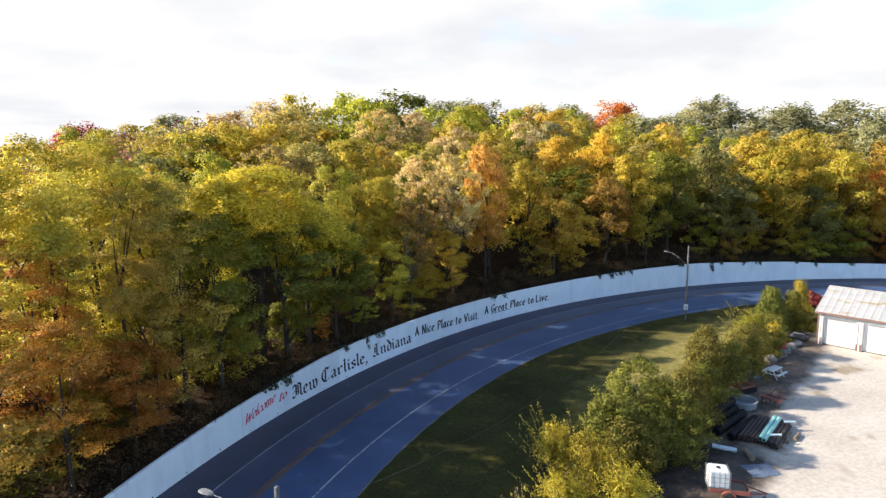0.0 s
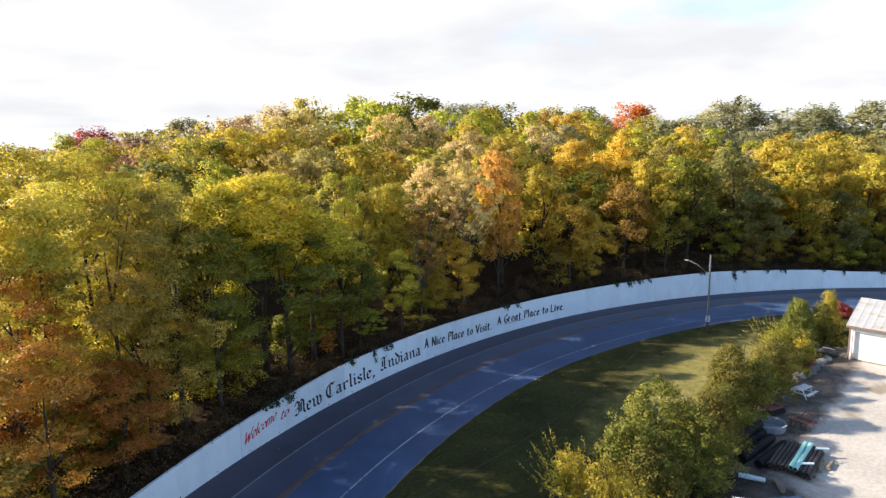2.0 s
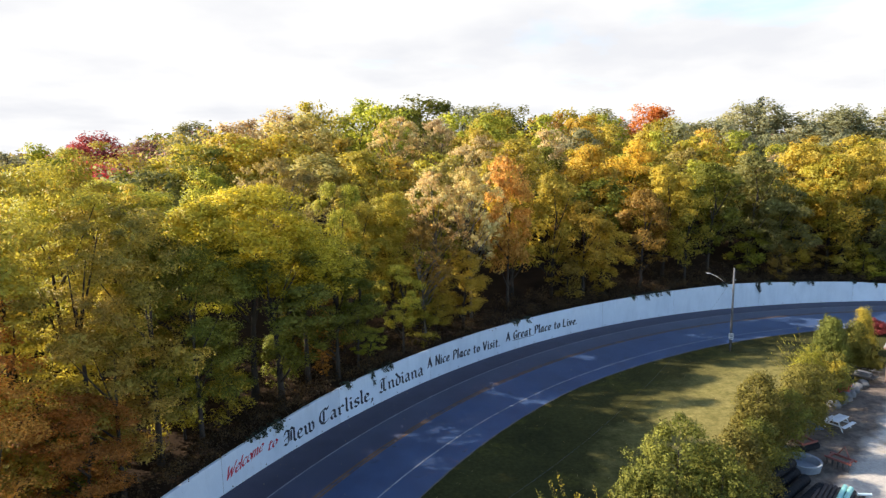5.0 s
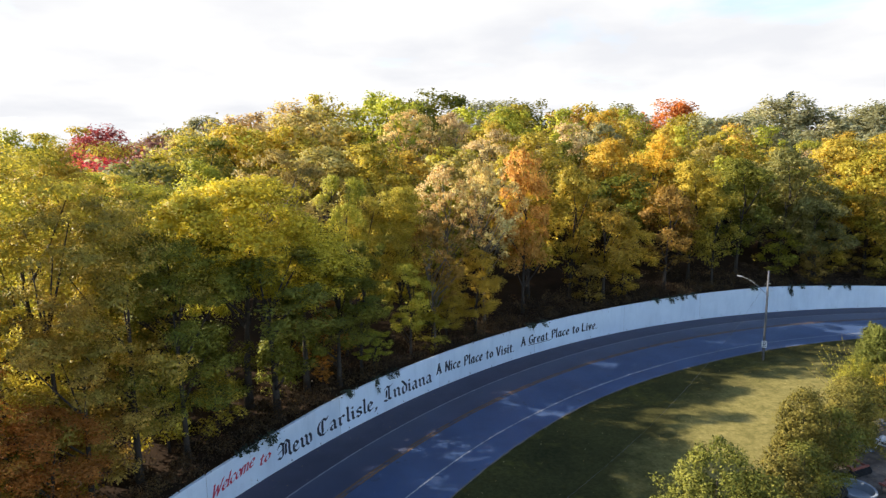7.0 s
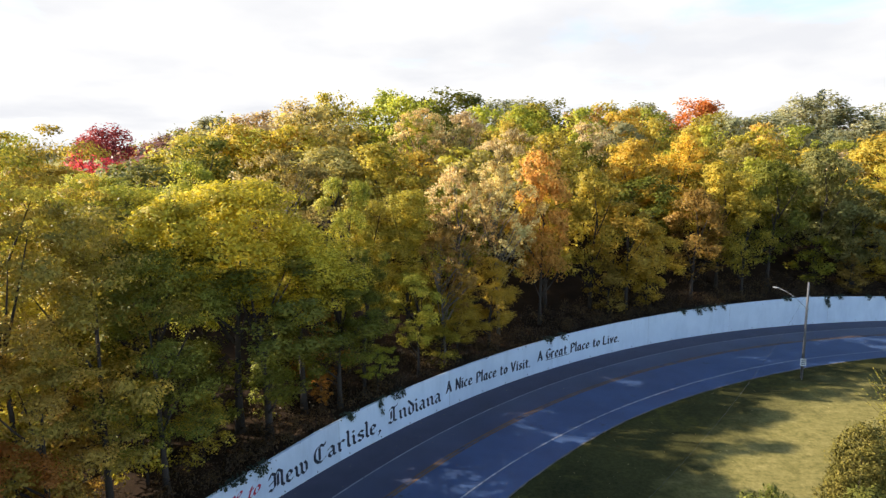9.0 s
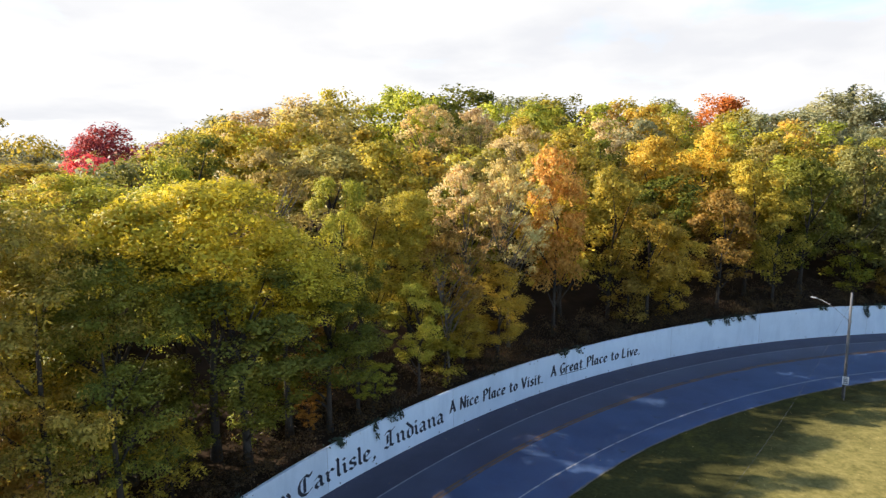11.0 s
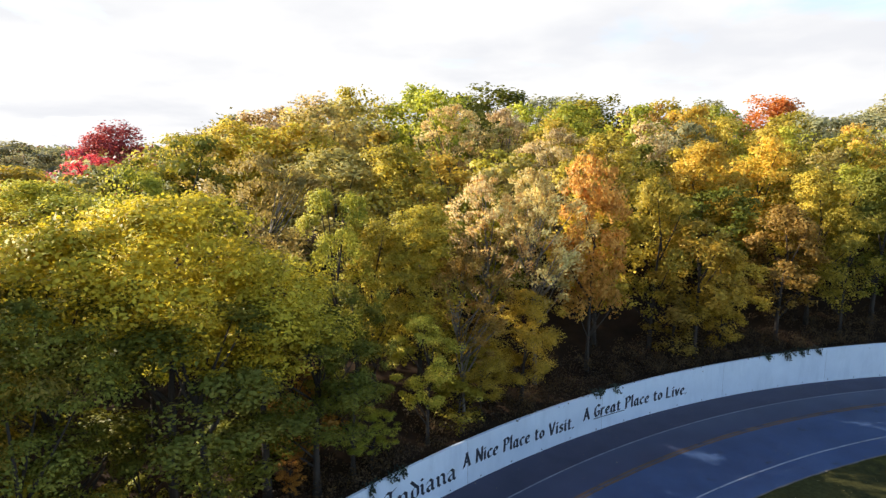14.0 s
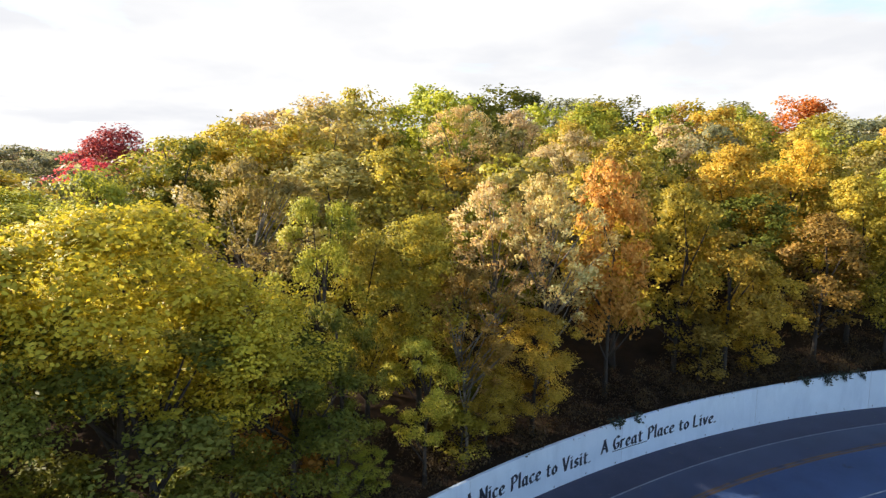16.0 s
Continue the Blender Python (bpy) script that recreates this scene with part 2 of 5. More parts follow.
EDGE_DIRT = surface("road_edge_gravel", (0.11, 0.095, 0.07), (0.22, 0.19, 0.145), 1.2, 0.95, bump=0.6)
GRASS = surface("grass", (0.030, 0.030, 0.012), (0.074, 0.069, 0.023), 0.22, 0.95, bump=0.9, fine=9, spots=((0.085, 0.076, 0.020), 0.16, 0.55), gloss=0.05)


def tract(mat, centre, turn, size, tones, blade, rag=1.3, rim=(0.55, 0.80)):
    """A long tract of other ground with a ragged rim, laid into a ground material."""
    nt = mat.node_tree
    bsdf = [n for n in nt.nodes if n.type == "BSDF_PRINCIPLED"][0]
    fresh = bsdf.inputs["Base Color"].links[0].from_socket
    coord = nt.nodes.new("ShaderNodeTexCoord").outputs["Object"]
    place = nt.nodes.new("ShaderNodeMapping")
    place.vector_type = "TEXTURE"
    place.inputs["Location"].default_value = (centre[0], centre[1], 0)
    place.inputs["Rotation"].default_value = (0, 0, radians(turn))
    place.inputs["Scale"].default_value = (size[0], size[1], 1)
    nt.links.new(coord, place.inputs["Vector"])
    reach = nt.nodes.new("ShaderNodeVectorMath")
    reach.operation = "LENGTH"
    nt.links.new(place.outputs[0], reach.inputs[0])
    ragged = nt.nodes.new("ShaderNodeMath")
    ragged.operation, ragged.inputs[1].default_value = "MULTIPLY_ADD", rag
    nt.links.new(noise_node(nt, 0.28, 6, 0.65, coord), ragged.inputs[0])
    nt.links.new(reach.outputs["Value"], ragged.inputs[2])
    scaled = nt.nodes.new("ShaderNodeMath")
    scaled.operation, scaled.inputs[1].default_value = "MULTIPLY", 0.4
    nt.links.new(ragged.outputs[0], scaled.inputs[0])
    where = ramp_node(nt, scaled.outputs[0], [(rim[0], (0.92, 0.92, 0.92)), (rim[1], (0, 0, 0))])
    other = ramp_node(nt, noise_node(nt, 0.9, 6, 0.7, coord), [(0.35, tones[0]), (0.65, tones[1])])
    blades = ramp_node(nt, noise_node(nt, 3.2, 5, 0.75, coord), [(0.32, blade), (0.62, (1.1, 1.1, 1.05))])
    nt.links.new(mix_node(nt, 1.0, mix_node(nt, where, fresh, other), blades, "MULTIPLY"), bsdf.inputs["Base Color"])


# the lawn dries out beside the hedge; its sunlit brightness is in these tones too
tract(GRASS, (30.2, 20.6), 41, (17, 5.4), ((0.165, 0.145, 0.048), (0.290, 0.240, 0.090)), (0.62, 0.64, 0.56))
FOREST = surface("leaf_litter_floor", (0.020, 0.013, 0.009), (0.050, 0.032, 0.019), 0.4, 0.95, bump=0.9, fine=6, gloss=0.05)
YARD = surface("pale_gravel", (0.36, 0.32, 0.295), (0.49, 0.45, 0.42), 0.25, 0.95, bump=0.5, fine=8, spots=((0.25, 0.21, 0.16), 0.20, 0.58), gloss=0.15)
# dark soil and leaf litter along the hedge's foot, with the hedge's shade painted in
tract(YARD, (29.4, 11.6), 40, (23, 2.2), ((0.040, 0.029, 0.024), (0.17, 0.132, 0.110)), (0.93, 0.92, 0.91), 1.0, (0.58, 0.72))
# the near end, darker still: deep shade put into the soil colour
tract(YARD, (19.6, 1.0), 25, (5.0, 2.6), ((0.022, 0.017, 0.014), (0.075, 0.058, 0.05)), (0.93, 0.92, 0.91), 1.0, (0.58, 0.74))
WALL_PAINT = surface("white_wall_paint", (0.675, 0.75, 0.84), (0.79, 0.86, 0.94), 0.5, 0.75, bump=0.15, fine=12, spots=((0.55, 0.55, 0.54), 1.1, 0.66))


def streaks(mat, low, high, size):
    """Weather streaks that run down a wall."""
    nt = mat.node_tree
    bsdf = [n for n in nt.nodes if n.type == "BSDF_PRINCIPLED"][0]
    clean = bsdf.inputs["Base Color"].links[0].from_socket
    mapping = nt.nodes.new("ShaderNodeMapping")
    mapping.inputs["Scale"].default_value = size
    nt.links.new(nt.nodes.new("ShaderNodeTexCoord").outputs["Object"], mapping.inputs["Vector"])
    grime = ramp_node(nt, noise_node(nt, 1.0, 5, 0.7, mapping.outputs[0]), [(0.30, low), (0.52, high)])
    nt.links.new(mix_node(nt, 1.0, clean, grime, "MULTIPLY"), bsdf.inputs["Base Color"])


streaks(WALL_PAINT, (0.88, 0.89, 0.90), (1.0, 1.0, 1.0), (0.8, 0.8, 0.18))
JOINT = surface("joint_filler", (0.28, 0.28, 0.28), (0.42, 0.42, 0.42), 2, 0.9)
HOLE = surface("weep_hole_rust", (0.02, 0.015, 0.012), (0.06, 0.045, 0.035), 6, 0.9)
BLACK_PAINT = surface("black_lettering_paint", (0.008, 0.011, 0.022), (0.022, 0.026, 0.042), 3, 0.55, bump=0)
RED_PAINT = surface("red_lettering_paint", (0.42, 0.015, 0.035), (0.58, 0.03, 0.06), 3, 0.55, bump=0)
POLE_WOOD = surface("weathered_pole_wood", (0.075, 0.075, 0.078), (0.145, 0.145, 0.15), 2, 0.85, bump=0.4, stretch=(4, 4, 0.5))
GALV = surface("galvanised_steel", (0.15, 0.155, 0.165), (0.25, 0.255, 0.265), 3, 0.6, 0.3, bump=0.05)
CABLE = surface("grey_cable", (0.045, 0.045, 0.045), (0.08, 0.08, 0.08), 2, 0.6, bump=0)
LENS = surface("lamp_lens", (0.6, 0.6, 0.56), (0.8, 0.8, 0.76), 3, 0.25, bump=0)
SIGN_WHITE = surface("sign_sheet_white", (0.62, 0.66, 0.70), (0.76, 0.79, 0.82), 3, 0.4, bump=0)
INK = surface("sign_ink", (0.02, 0.04, 0.07), (0.05, 0.08, 0.12), 3, 0.5, bump=0)
SIDING = surface("white_metal_siding", (0.68, 0.67, 0.65), (0.80, 0.79, 0.77), 0.6, 0.5, bump=0.05)
TRIM_BROWN = surface("brown_trim_paint", (0.15, 0.085, 0.07), (0.24, 0.15, 0.12), 2, 0.6)
ROOF_METAL = surface("weathered_metal_roof", (0.29, 0.288, 0.285), (0.42, 0.417, 0.41), 0.5, 0.6, 0.1, bump=0.1, spots=((0.27, 0.22, 0.12), 0.55, 0.52), stretch=(0.5, 2.0, 1.0))
ROOF_PATCH = surface("dull_roof_sheet", (0.33, 0.33, 0.30), (0.42, 0.42, 0.39), 1, 0.55, 0.25)
DARK_PLASTIC = surface("black_plastic_pipe", (0.007, 0.008, 0.010), (0.017, 0.019, 0.023), 2, 0.7, bump=0.1, gloss=0.12)
RUSTY = surface("rusty_pipe", (0.030, 0.023, 0.022), (0.085, 0.066, 0.060), 2, 0.8, 0.2)
TEAL = surface("teal_plastic", (0.24, 0.55, 0.50), (0.34, 0.66, 0.60), 2, 0.45, bump=0.05)
PALE_PVC = surface("pale_blue_pipe", (0.48, 0.60, 0.66), (0.64, 0.74, 0.78), 2, 0.45, bump=0.05)
TUB_GREY = surface("grey_plastic_tub", (0.20, 0.225, 0.26), (0.30, 0.33, 0.37), 2, 0.5, bump=0.1)
TRAILER_RED = surface("faded_red_paint", (0.16, 0.045, 0.035), (0.28, 0.085, 0.06), 2, 0.6, spots=((0.14, 0.07, 0.04), 3, 0.6))
TOTE = surface("translucent_tank_plastic", (0.66, 0.69, 0.71), (0.80, 0.82, 0.83), 2, 0.4, bump=0.05)
RUBBER = surface("tyre_rubber", (0.012, 0.012, 0.012), (0.03, 0.03, 0.03), 4, 0.85)
WHITE_WOOD = surface("painted_white_boards", (0.55, 0.56, 0.58), (0.72, 0.73, 0.75), 2, 0.65, bump=0.2)
OLD_WOOD = surface("old_timber", (0.12, 0.09, 0.06), (0.28, 0.22, 0.16), 2, 0.85, bump=0.4, stretch=(0.5, 4, 4))
STONE = surface("field_stone", (0.10, 0.098, 0.10), (0.21, 0.205, 0.205), 1.5, 0.9, bump=0.6)
TARP = surface("blue_grey_tarp", (0.06, 0.085, 0.13), (0.13, 0.17, 0.24), 1.5, 0.6, bump=0.5)
STEEL_DARK = surface("dark_machine_steel", (0.03, 0.03, 0.032), (0.09, 0.09, 0.095), 3, 0.55, 0.4)


# ---- building helpers ----
class Shape:
    """Collects faces for one mesh."""

    def __init__(self):
        self.v, self.f = [], []

    def add(self, verts, faces):
        n = len(self.v)
        self.v += [tuple(p) for p in verts]
        self.f += [tuple(i + n for i in f) for f in faces]
        return self

    def box(self, size, at=(0, 0, 0), turn=0.0, bevel=0.0):
        sx, sy, sz = (s / 2 for s in size)
        c, s = math.cos(turn), math.sin(turn)
        if bevel <= 0:
            ring = [(-sx, -sy), (sx, -sy), (sx, sy), (-sx, sy)]
        else:
            b = min(bevel, sx * 0.9, sy * 0.9)
            ring = [(-sx + b, -sy), (sx - b, -sy), (sx, -sy + b), (sx, sy - b), (sx - b, sy), (-sx + b, sy), (-sx, sy - b), (-sx, -sy + b)]
        k = len(ring)
        verts = []
        levels = [(-sz, 1.0), (sz, 1.0)] if bevel <= 0 else [(-sz, 1.0), (sz - bevel, 1.0), (sz, 0.0)]
        for z, full in levels:
            for x, y in ring:
                if not full:
                    x, y = x * (1 - bevel / max(sx, 1e-4)), y * (1 - bevel / max(sy, 1e-4))
                verts.append((at[0] + c * x - s * y, at[1] + s * x + c * y, at[2] + z))
        faces = [tuple(range(k))[::-1], tuple(range(len(verts) - k, len(verts)))]
        for l in range(len(levels) - 1):
            faces += [(l * k + i, l * k + (i + 1) % k, (l + 1) * k + (i + 1) % k, (l + 1) * k + i) for i in range(k)]
        return self.add(verts, faces)

    def tube(self, points, radii, sides=8, caps=True):
        points = [Vector(p) for p in points]
        if not hasattr(radii, "__len__"):
            radii = [radii] * len(points)
        verts, faces = [], []
        for i, p in enumerate(points):
            way = (points[min(i + 1, len(points) - 1)] - points[max(i - 1, 0)]).normalized()
            side = way.cross(Vector((0, 0, 1)) if abs(way.z) < 0.9 else Vector((1, 0, 0))).normalized()
            other = way.cross(side)
            for k in range(sides):
                t = 2 * math.pi * k / sides
                verts.append(p + (side * math.cos(t) + other * math.sin(t)) * radii[i])
        for i in range(len(points) - 1):
            for k in range(sides):
                faces.append((i * sides + k, i * sides + (k + 1) % sides, (i + 1) * sides + (k + 1) % sides, (i + 1) * sides + k))
        if caps:
            faces += [tuple(range(sides))[::-1], tuple(range(len(verts) - sides, len(verts)))]
        return self.add(verts, faces)

    def ring_tube(self, a, b, outer, inner, sides=14):
        """An open pipe from a to b, with its wall's thickness."""
        a, b = Vector(a), Vector(b)
        self.tube([a, b], outer, sides, False)
        n = len(self.v) - 2 * sides
        self.tube([a, b], inner, sides, False)
        m = len(self.v) - 2 * sides
        for e in (0, sides):
            self.f += [(n + e + k, n + e + (k + 1) % sides, m + e + (k + 1) % sides, m + e + k) for k in range(sides)]
        return self

    def lathe(self, profile, at=(0, 0, 0), sides=20):
        verts, faces = [], []
        for r, z in profile:
            for k in range(sides):
                t = 2 * math.pi * k / sides
                verts.append((at[0] + r * math.cos(t), at[1] + r * math.sin(t), at[2] + z))
        for i in range(len(profile) - 1):
            for k in range(sides):
                faces.append((i * sides + k, i * sides + (k + 1) % sides, (i + 1) * sides + (k + 1) % sides, (i + 1) * sides + k))
        faces += [tuple(range(sides))[::-1], tuple(range(len(verts) - sides, len(verts)))]
        return self.add(verts, faces)

    def mesh(self, name, mat=None, smooth=False):
        me = bpy.data.meshes.new(name)
        me.from_pydata(self.v, [], self.f)
        if smooth:
            me.polygons.foreach_set("use_smooth", [True] * len(me.polygons))
        if mat:
            me.materials.append(mat)
        me.update()
        return me


def part(name, shape, material, parent, label="", smooth=False):
    ob = new(name, shape.mesh(name, material, smooth))
    if parent is not None:
        ob.parent = parent
    return tagged(ob, label) if label else ob


def thing(name, label, category, m=None, group="", kind=""):
    ob = new(name)
    ob.empty_display_size = 0.3
    if m is not None:
        ob.matrix_world = m
    return tagged(ob, label, category, group, kind)


# ---- plan of the bend ----
CX, CY, RAD = 62.36, -28.75, 82.35


def arc(a, r, z=0.0):
    return (CX + r * math.cos(radians(a)), CY + r * math.sin(radians(a)), z)


def polar(x, y):
    return math.degrees(math.atan2(y - CY, x - CX)) % 360, math.hypot(x - CX, y - CY)


def wall_top(a):
    return float(np.interp(a, [60, 78, 85, 88.3, 94.8, 100.6, 108, 116, 124, 133, 139, 142.5, 145, 148, 151, 160, 190], [2.1, 2.3, 2.5, 2.85, 3.15, 3.4, 3.28, 3.13, 3.07, 3.04, 2.98, 2.93, 2.84, 2.62, 2.48, 1.98, 1.7]))


def edge_in(a):
    """How far the asphalt's inner edge lies from the wall."""
    return float(np.interp(a, [60, 105, 112, 118, 124, 130, 136, 154, 190], [12.4, 12.35, 12.3, 12.2, 11.95, 11.65, 11.6, 11.45, 11.4]))


def line_in(a):
    return float(np.interp(a, [60, 104, 110, 116, 122, 127, 134, 139, 147, 155, 190], [10.7, 10.6, 10.35, 10.3, 10.2, 10.0, 9.7, 9.45, 9.2, 9.0, 8.9]))


def smooth_step(x, a, b):
    t = min(max((x - a) / (b - a), 0.0), 1.0)
    return t * t * (3 - 2 * t)


def terrain(x, y):
    a, r = polar(x, y)
    d = r - RAD
    if d < 0.12:
        return -0.02
    near = smooth_step(a, 20, 45) * (1 - smooth_step(a, 185, 215))
    hill = smooth_step(a, 35, 80) * (1 - 0.8 * smooth_step(a, 132, 156))
    z = (wall_top(a) - 0.03) * near
    z += 11.0 * hill * (1 - math.exp(-max(d - 2, 0) / 38.0)) * near
    west = smooth_step(math.degrees(math.atan2(4 - x, y + 6)), 14, 32)
    z += 22.0 * smooth_step(d, 170, 650) * near * (1 - 0.8 * west)
    z += 0.35 * noise.noise((x * 0.08, y * 0.08, 3.0)) * smooth_step(d, 1.5, 8)
    return z


def build_ground():
    me = bpy.data.meshes.new("ground")
    rings = [0, 12, 24, 34, 42, 48, 54, 59, 63, 66, 68.5, 70, 71.5, 75, 80, RAD + 0.1, RAD + 0.14]
    rings += [RAD + d for d in (0.8, 1.6, 2.6, 4, 6, 8, 11, 14, 18, 23, 29, 36, 44, 54, 66, 80, 96, 115, 140, 170, 210, 260, 330, 420, 540, 700, 1000, 1600, 3000)]
    steps = 240
    verts, faces, mats = [(CX, CY, -0.02)], [], []
    for r in rings[1:]:
        for k in range(steps):
            a = 360.0 * k / steps
            x, y, _ = arc(a, r)
            verts.append((x, y, terrain(x, y)))
    for i in range(len(rings) - 1):
        for k in range(steps):
            a = 360.0 * (k + 0.5) / steps
            k2 = (k + 1) % steps
            if i == 0:
                faces.append((0, 1 + k, 1 + k2))
            else:
                p, q = 1 + (i - 1) * steps, 1 + i * steps
                faces.append((p + k, q + k, q + k2, p + k2))
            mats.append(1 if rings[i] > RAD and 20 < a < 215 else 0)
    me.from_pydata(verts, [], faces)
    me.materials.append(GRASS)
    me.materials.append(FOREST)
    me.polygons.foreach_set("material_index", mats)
    me.polygons.foreach_set("use_smooth", [rings[i // steps] > RAD + 0.2 for i in range(len(faces))])
    me.update()
    return tagged(new("ground", me), "mown autumn grass running into a leaf-strewn wooded slope", "ground", kind="structure")


def strip(outer, inner, a0, a1, z, step=0.5):
    """A band along the bend between two distances from the wall."""
    s = Shape()
    n = int(abs(a1 - a0) / step) + 1
    verts = []
    for i in range(n + 1):
        a = a0 + (a1 - a0) * i / n
        o, q = (f(a) if callable(f) else f for f in (outer, inner))
        verts += [arc(a, RAD - o, z), arc(a, RAD - q, z)]
    return s.add(verts, [(2 * i, 2 * i + 2, 2 * i + 3, 2 * i + 1) for i in range(n)])


def build_road():
    road = thing("road", "curving blue-black asphalt road with worn painted lines beside a wall", "road", kind="structure")
    part("outer_lane", strip(2.85, 5.65, 40, 215, 0.006), OUTER_LANE, road, "darker asphalt lane beside the wall")
    part("inner_lane", strip(lambda a: 5.65, edge_in, 40, 215, 0.006), ASPHALT, road, "bluish asphalt lane beside the grass")
    part("shoulder", strip(0.0, 2.85, 40, 215, 0.006), SHOULDER, road, "older brownish asphalt shoulder")
    part("edge_line", strip(2.77, 2.88, 40, 215, 0.012), WORN_LINE, road, "worn white edge line")
    part("centre_line", strip(5.40, 5.60, 40, 215, 0.012), YELLOW_LINE, road, "faded double yellow line")
    part("centre_line", strip(5.68, 5.88, 40, 215, 0.012), YELLOW_LINE, road, "faded double yellow line")
    part("inner_edge_line", strip(lambda a: line_in(a) - 0.055, lambda a: line_in(a) + 0.05, 40, 215, 0.012), WHITE_LINE, road, "white edge line")
    part("gravel_edge", strip(lambda a: edge_in(a) - 0.03, lambda a: edge_in(a) + 0.08 + 0.04 * math.sin(a * 7.3) * math.sin(a * 2.9 + 1), 40, 215, 0.014), EDGE_DIRT, road, "pale gravel road edge")


def build_wall():
    wall = thing("wall_retaining", "long curved white-painted concrete wall with black lettering", "wall", kind="structure")
    joints = [206, 198, 190.5, 183, 175, 167, 159.4, 151.84, 143.7, 135.5, 126.1, 116.4, 108.0, 98.2, 88.2, 79, 70, 61, 52, 44]
    for a0, a1 in zip(joints, joints[1:]):
        s, gap, n = Shape(), 0.011, 12
        a0, a1 = a0 - gap, a1 + gap
        verts, faces = [], []
        for i in range(n + 1):
            a = a0 + (a1 - a0) * i / n
            h = wall_top(a)
            for r, z in ((RAD, -0.05), (RAD, h - 0.02), (RAD + 0.02, h), (RAD + 0.2, h), (RAD + 0.22, h - 0.02), (RAD + 0.22, -0.05)):
                verts.append(arc(a, r, z))
        for i in range(n):
            faces += [(i * 6 + k, i * 6 + 6 + k, i * 6 + 6 + (k + 1) % 6, i * 6 + (k + 1) % 6) for k in range(6)]
        faces += [tuple(range(6)), tuple(range(n * 6 + 5, n * 6 - 1, -1))]
        part("panel", s.add(verts, faces), WALL_PAINT, wall)
    for a in joints[1:-1]:
        s, h = Shape(), wall_top(a) - 0.02
        verts = [arc(a + da, RAD + dr, z) for z in (-0.04, h) for dr in (0.012, 0.2) for da in (-0.0115, 0.0115)]
        part("joint", s.add(verts, [(0, 1, 3, 2), (4, 6, 7, 5), (0, 4, 5, 1), (2, 3, 7, 6), (0, 2, 6, 4), (1, 5, 7, 3)]), JOINT, wall, "grey joint filler")
    hole = Shape().lathe([(0.0, 0.0), (0.055, 0.0), (0.045, 0.012), (0.0, 0.012)], sides=10).mesh("weep_hole", HOLE)
    a = 172.0
    while a > 70:
        ob = new("weep_hole", hole)
        ob.parent = wall
        ob.matrix_world = Matrix.Translation(arc(a, RAD - 0.001, 0.16 + random.uniform(-0.03, 0.04))) @ pose(0, 0, 0, 0, -90, a)
        a -= 2.05 + random.uniform(-0.15, 0.15)
    return wall


BLACKLETTER = {
    "N": "-12,70 0,92 14,82 14,22 2,6 -12,14|14,70 30,96 46,80 46,16 56,3|28,76 28,20|-10,40 10,52",
    "C": "46,84 30,97 12,86 2,62 2,32 14,8 32,2 50,18|24,86 24,16|46,84 52,98",
    "I": "-2,82 10,95 28,88 44,99|24,88 24,16 10,3 -6,12|8,72 8,30|24,14 38,7",
    "a": "0,50 13,61 24,50 24,12 32,4|22,36 2,26 2,12 11,3 22,13",
    "d": "12,60 0,48 0,14 11,3 26,14 26,52 12,70 -4,92",
    "e": "11,61 0,48 0,14 13,3 26,12|11,61 23,50 21,40 3,29",
    "i": "-5,56 1,49 1,13 9,4|-3,82 3,76",
    "l": "-4,98 1,90 1,13 9,4",
    "n": "-5,56 1,49 1,13 8,5|4,48 18,60 28,50 28,13 36,4",
    "r": "-5,56 1,49 1,13 8,5|4,46 16,61 26,51",
    "s": "24,52 13,61 0,51 3,38 22,27 24,13 11,3 -2,12",
    "w": "-6,60 0,52 0,14 10,3 24,14|18,66 25,56 25,14 35,3 49,14 49,48 40,64",
    ",": "0,7 5,-1 -4,-16",
}
ROUND_HAND = {
    "A": "2,0 26,95|20,95 50,0|10,32 42,32", "G": "48,84 30,96 8,76 4,34 20,3 44,10 46,42 30,42", "L": "6,95 6,5 42,4",
    "N": "4,0 4,95|0,95 46,2|46,0 46,97", "P": "8,92 8,0|0,88 28,97 46,78 36,52 12,46", "V": "0,95 24,0 48,97",
    "W": "0,95 12,0 30,70 42,0 62,98", "a": "32,50 18,60 4,40 5,10 16,2 32,20|33,60 33,8 42,2", "c": "34,52 20,60 5,45 4,20 16,2 34,10",
    "e": "6,28 30,36 34,50 20,60 5,42 6,16 18,2 36,10", "i": "0,58 5,60 5,6 12,2|3,82 8,79", "l": "5,100 5,8 12,2",
    "m": "4,60 4,0|4,42 16,60 26,50 26,0|26,42 38,60 48,50 48,6 56,2", "o": "20,60 5,45 4,20 18,2 34,16 36,42 20,60",
    "r": "5,60 5,0|5,42 20,60 30,55", "s": "28,53 15,60 3,47 8,36 26,24 28,10 14,2 0,9", "t": "10,80 10,12 18,2 28,6|0,58 26,60",
    "v": "0,60 16,2 34,62", ".": "3,6 8,4",
}


def hull(points):
    """The outline round some points of a plane."""
    points = sorted(set(points))
    rims = []
    for order in (points, points[::-1]):
        rim = []
        for p in order:
            while len(rim) > 1 and (rim[-1][0] - rim[-2][0]) * (p[1] - rim[-2][1]) <= (rim[-1][1] - rim[-2][1]) * (p[0] - rim[-2][0]):
                rim.pop()
            rim.append(p)
        rims += rim[:-1]
    return rims


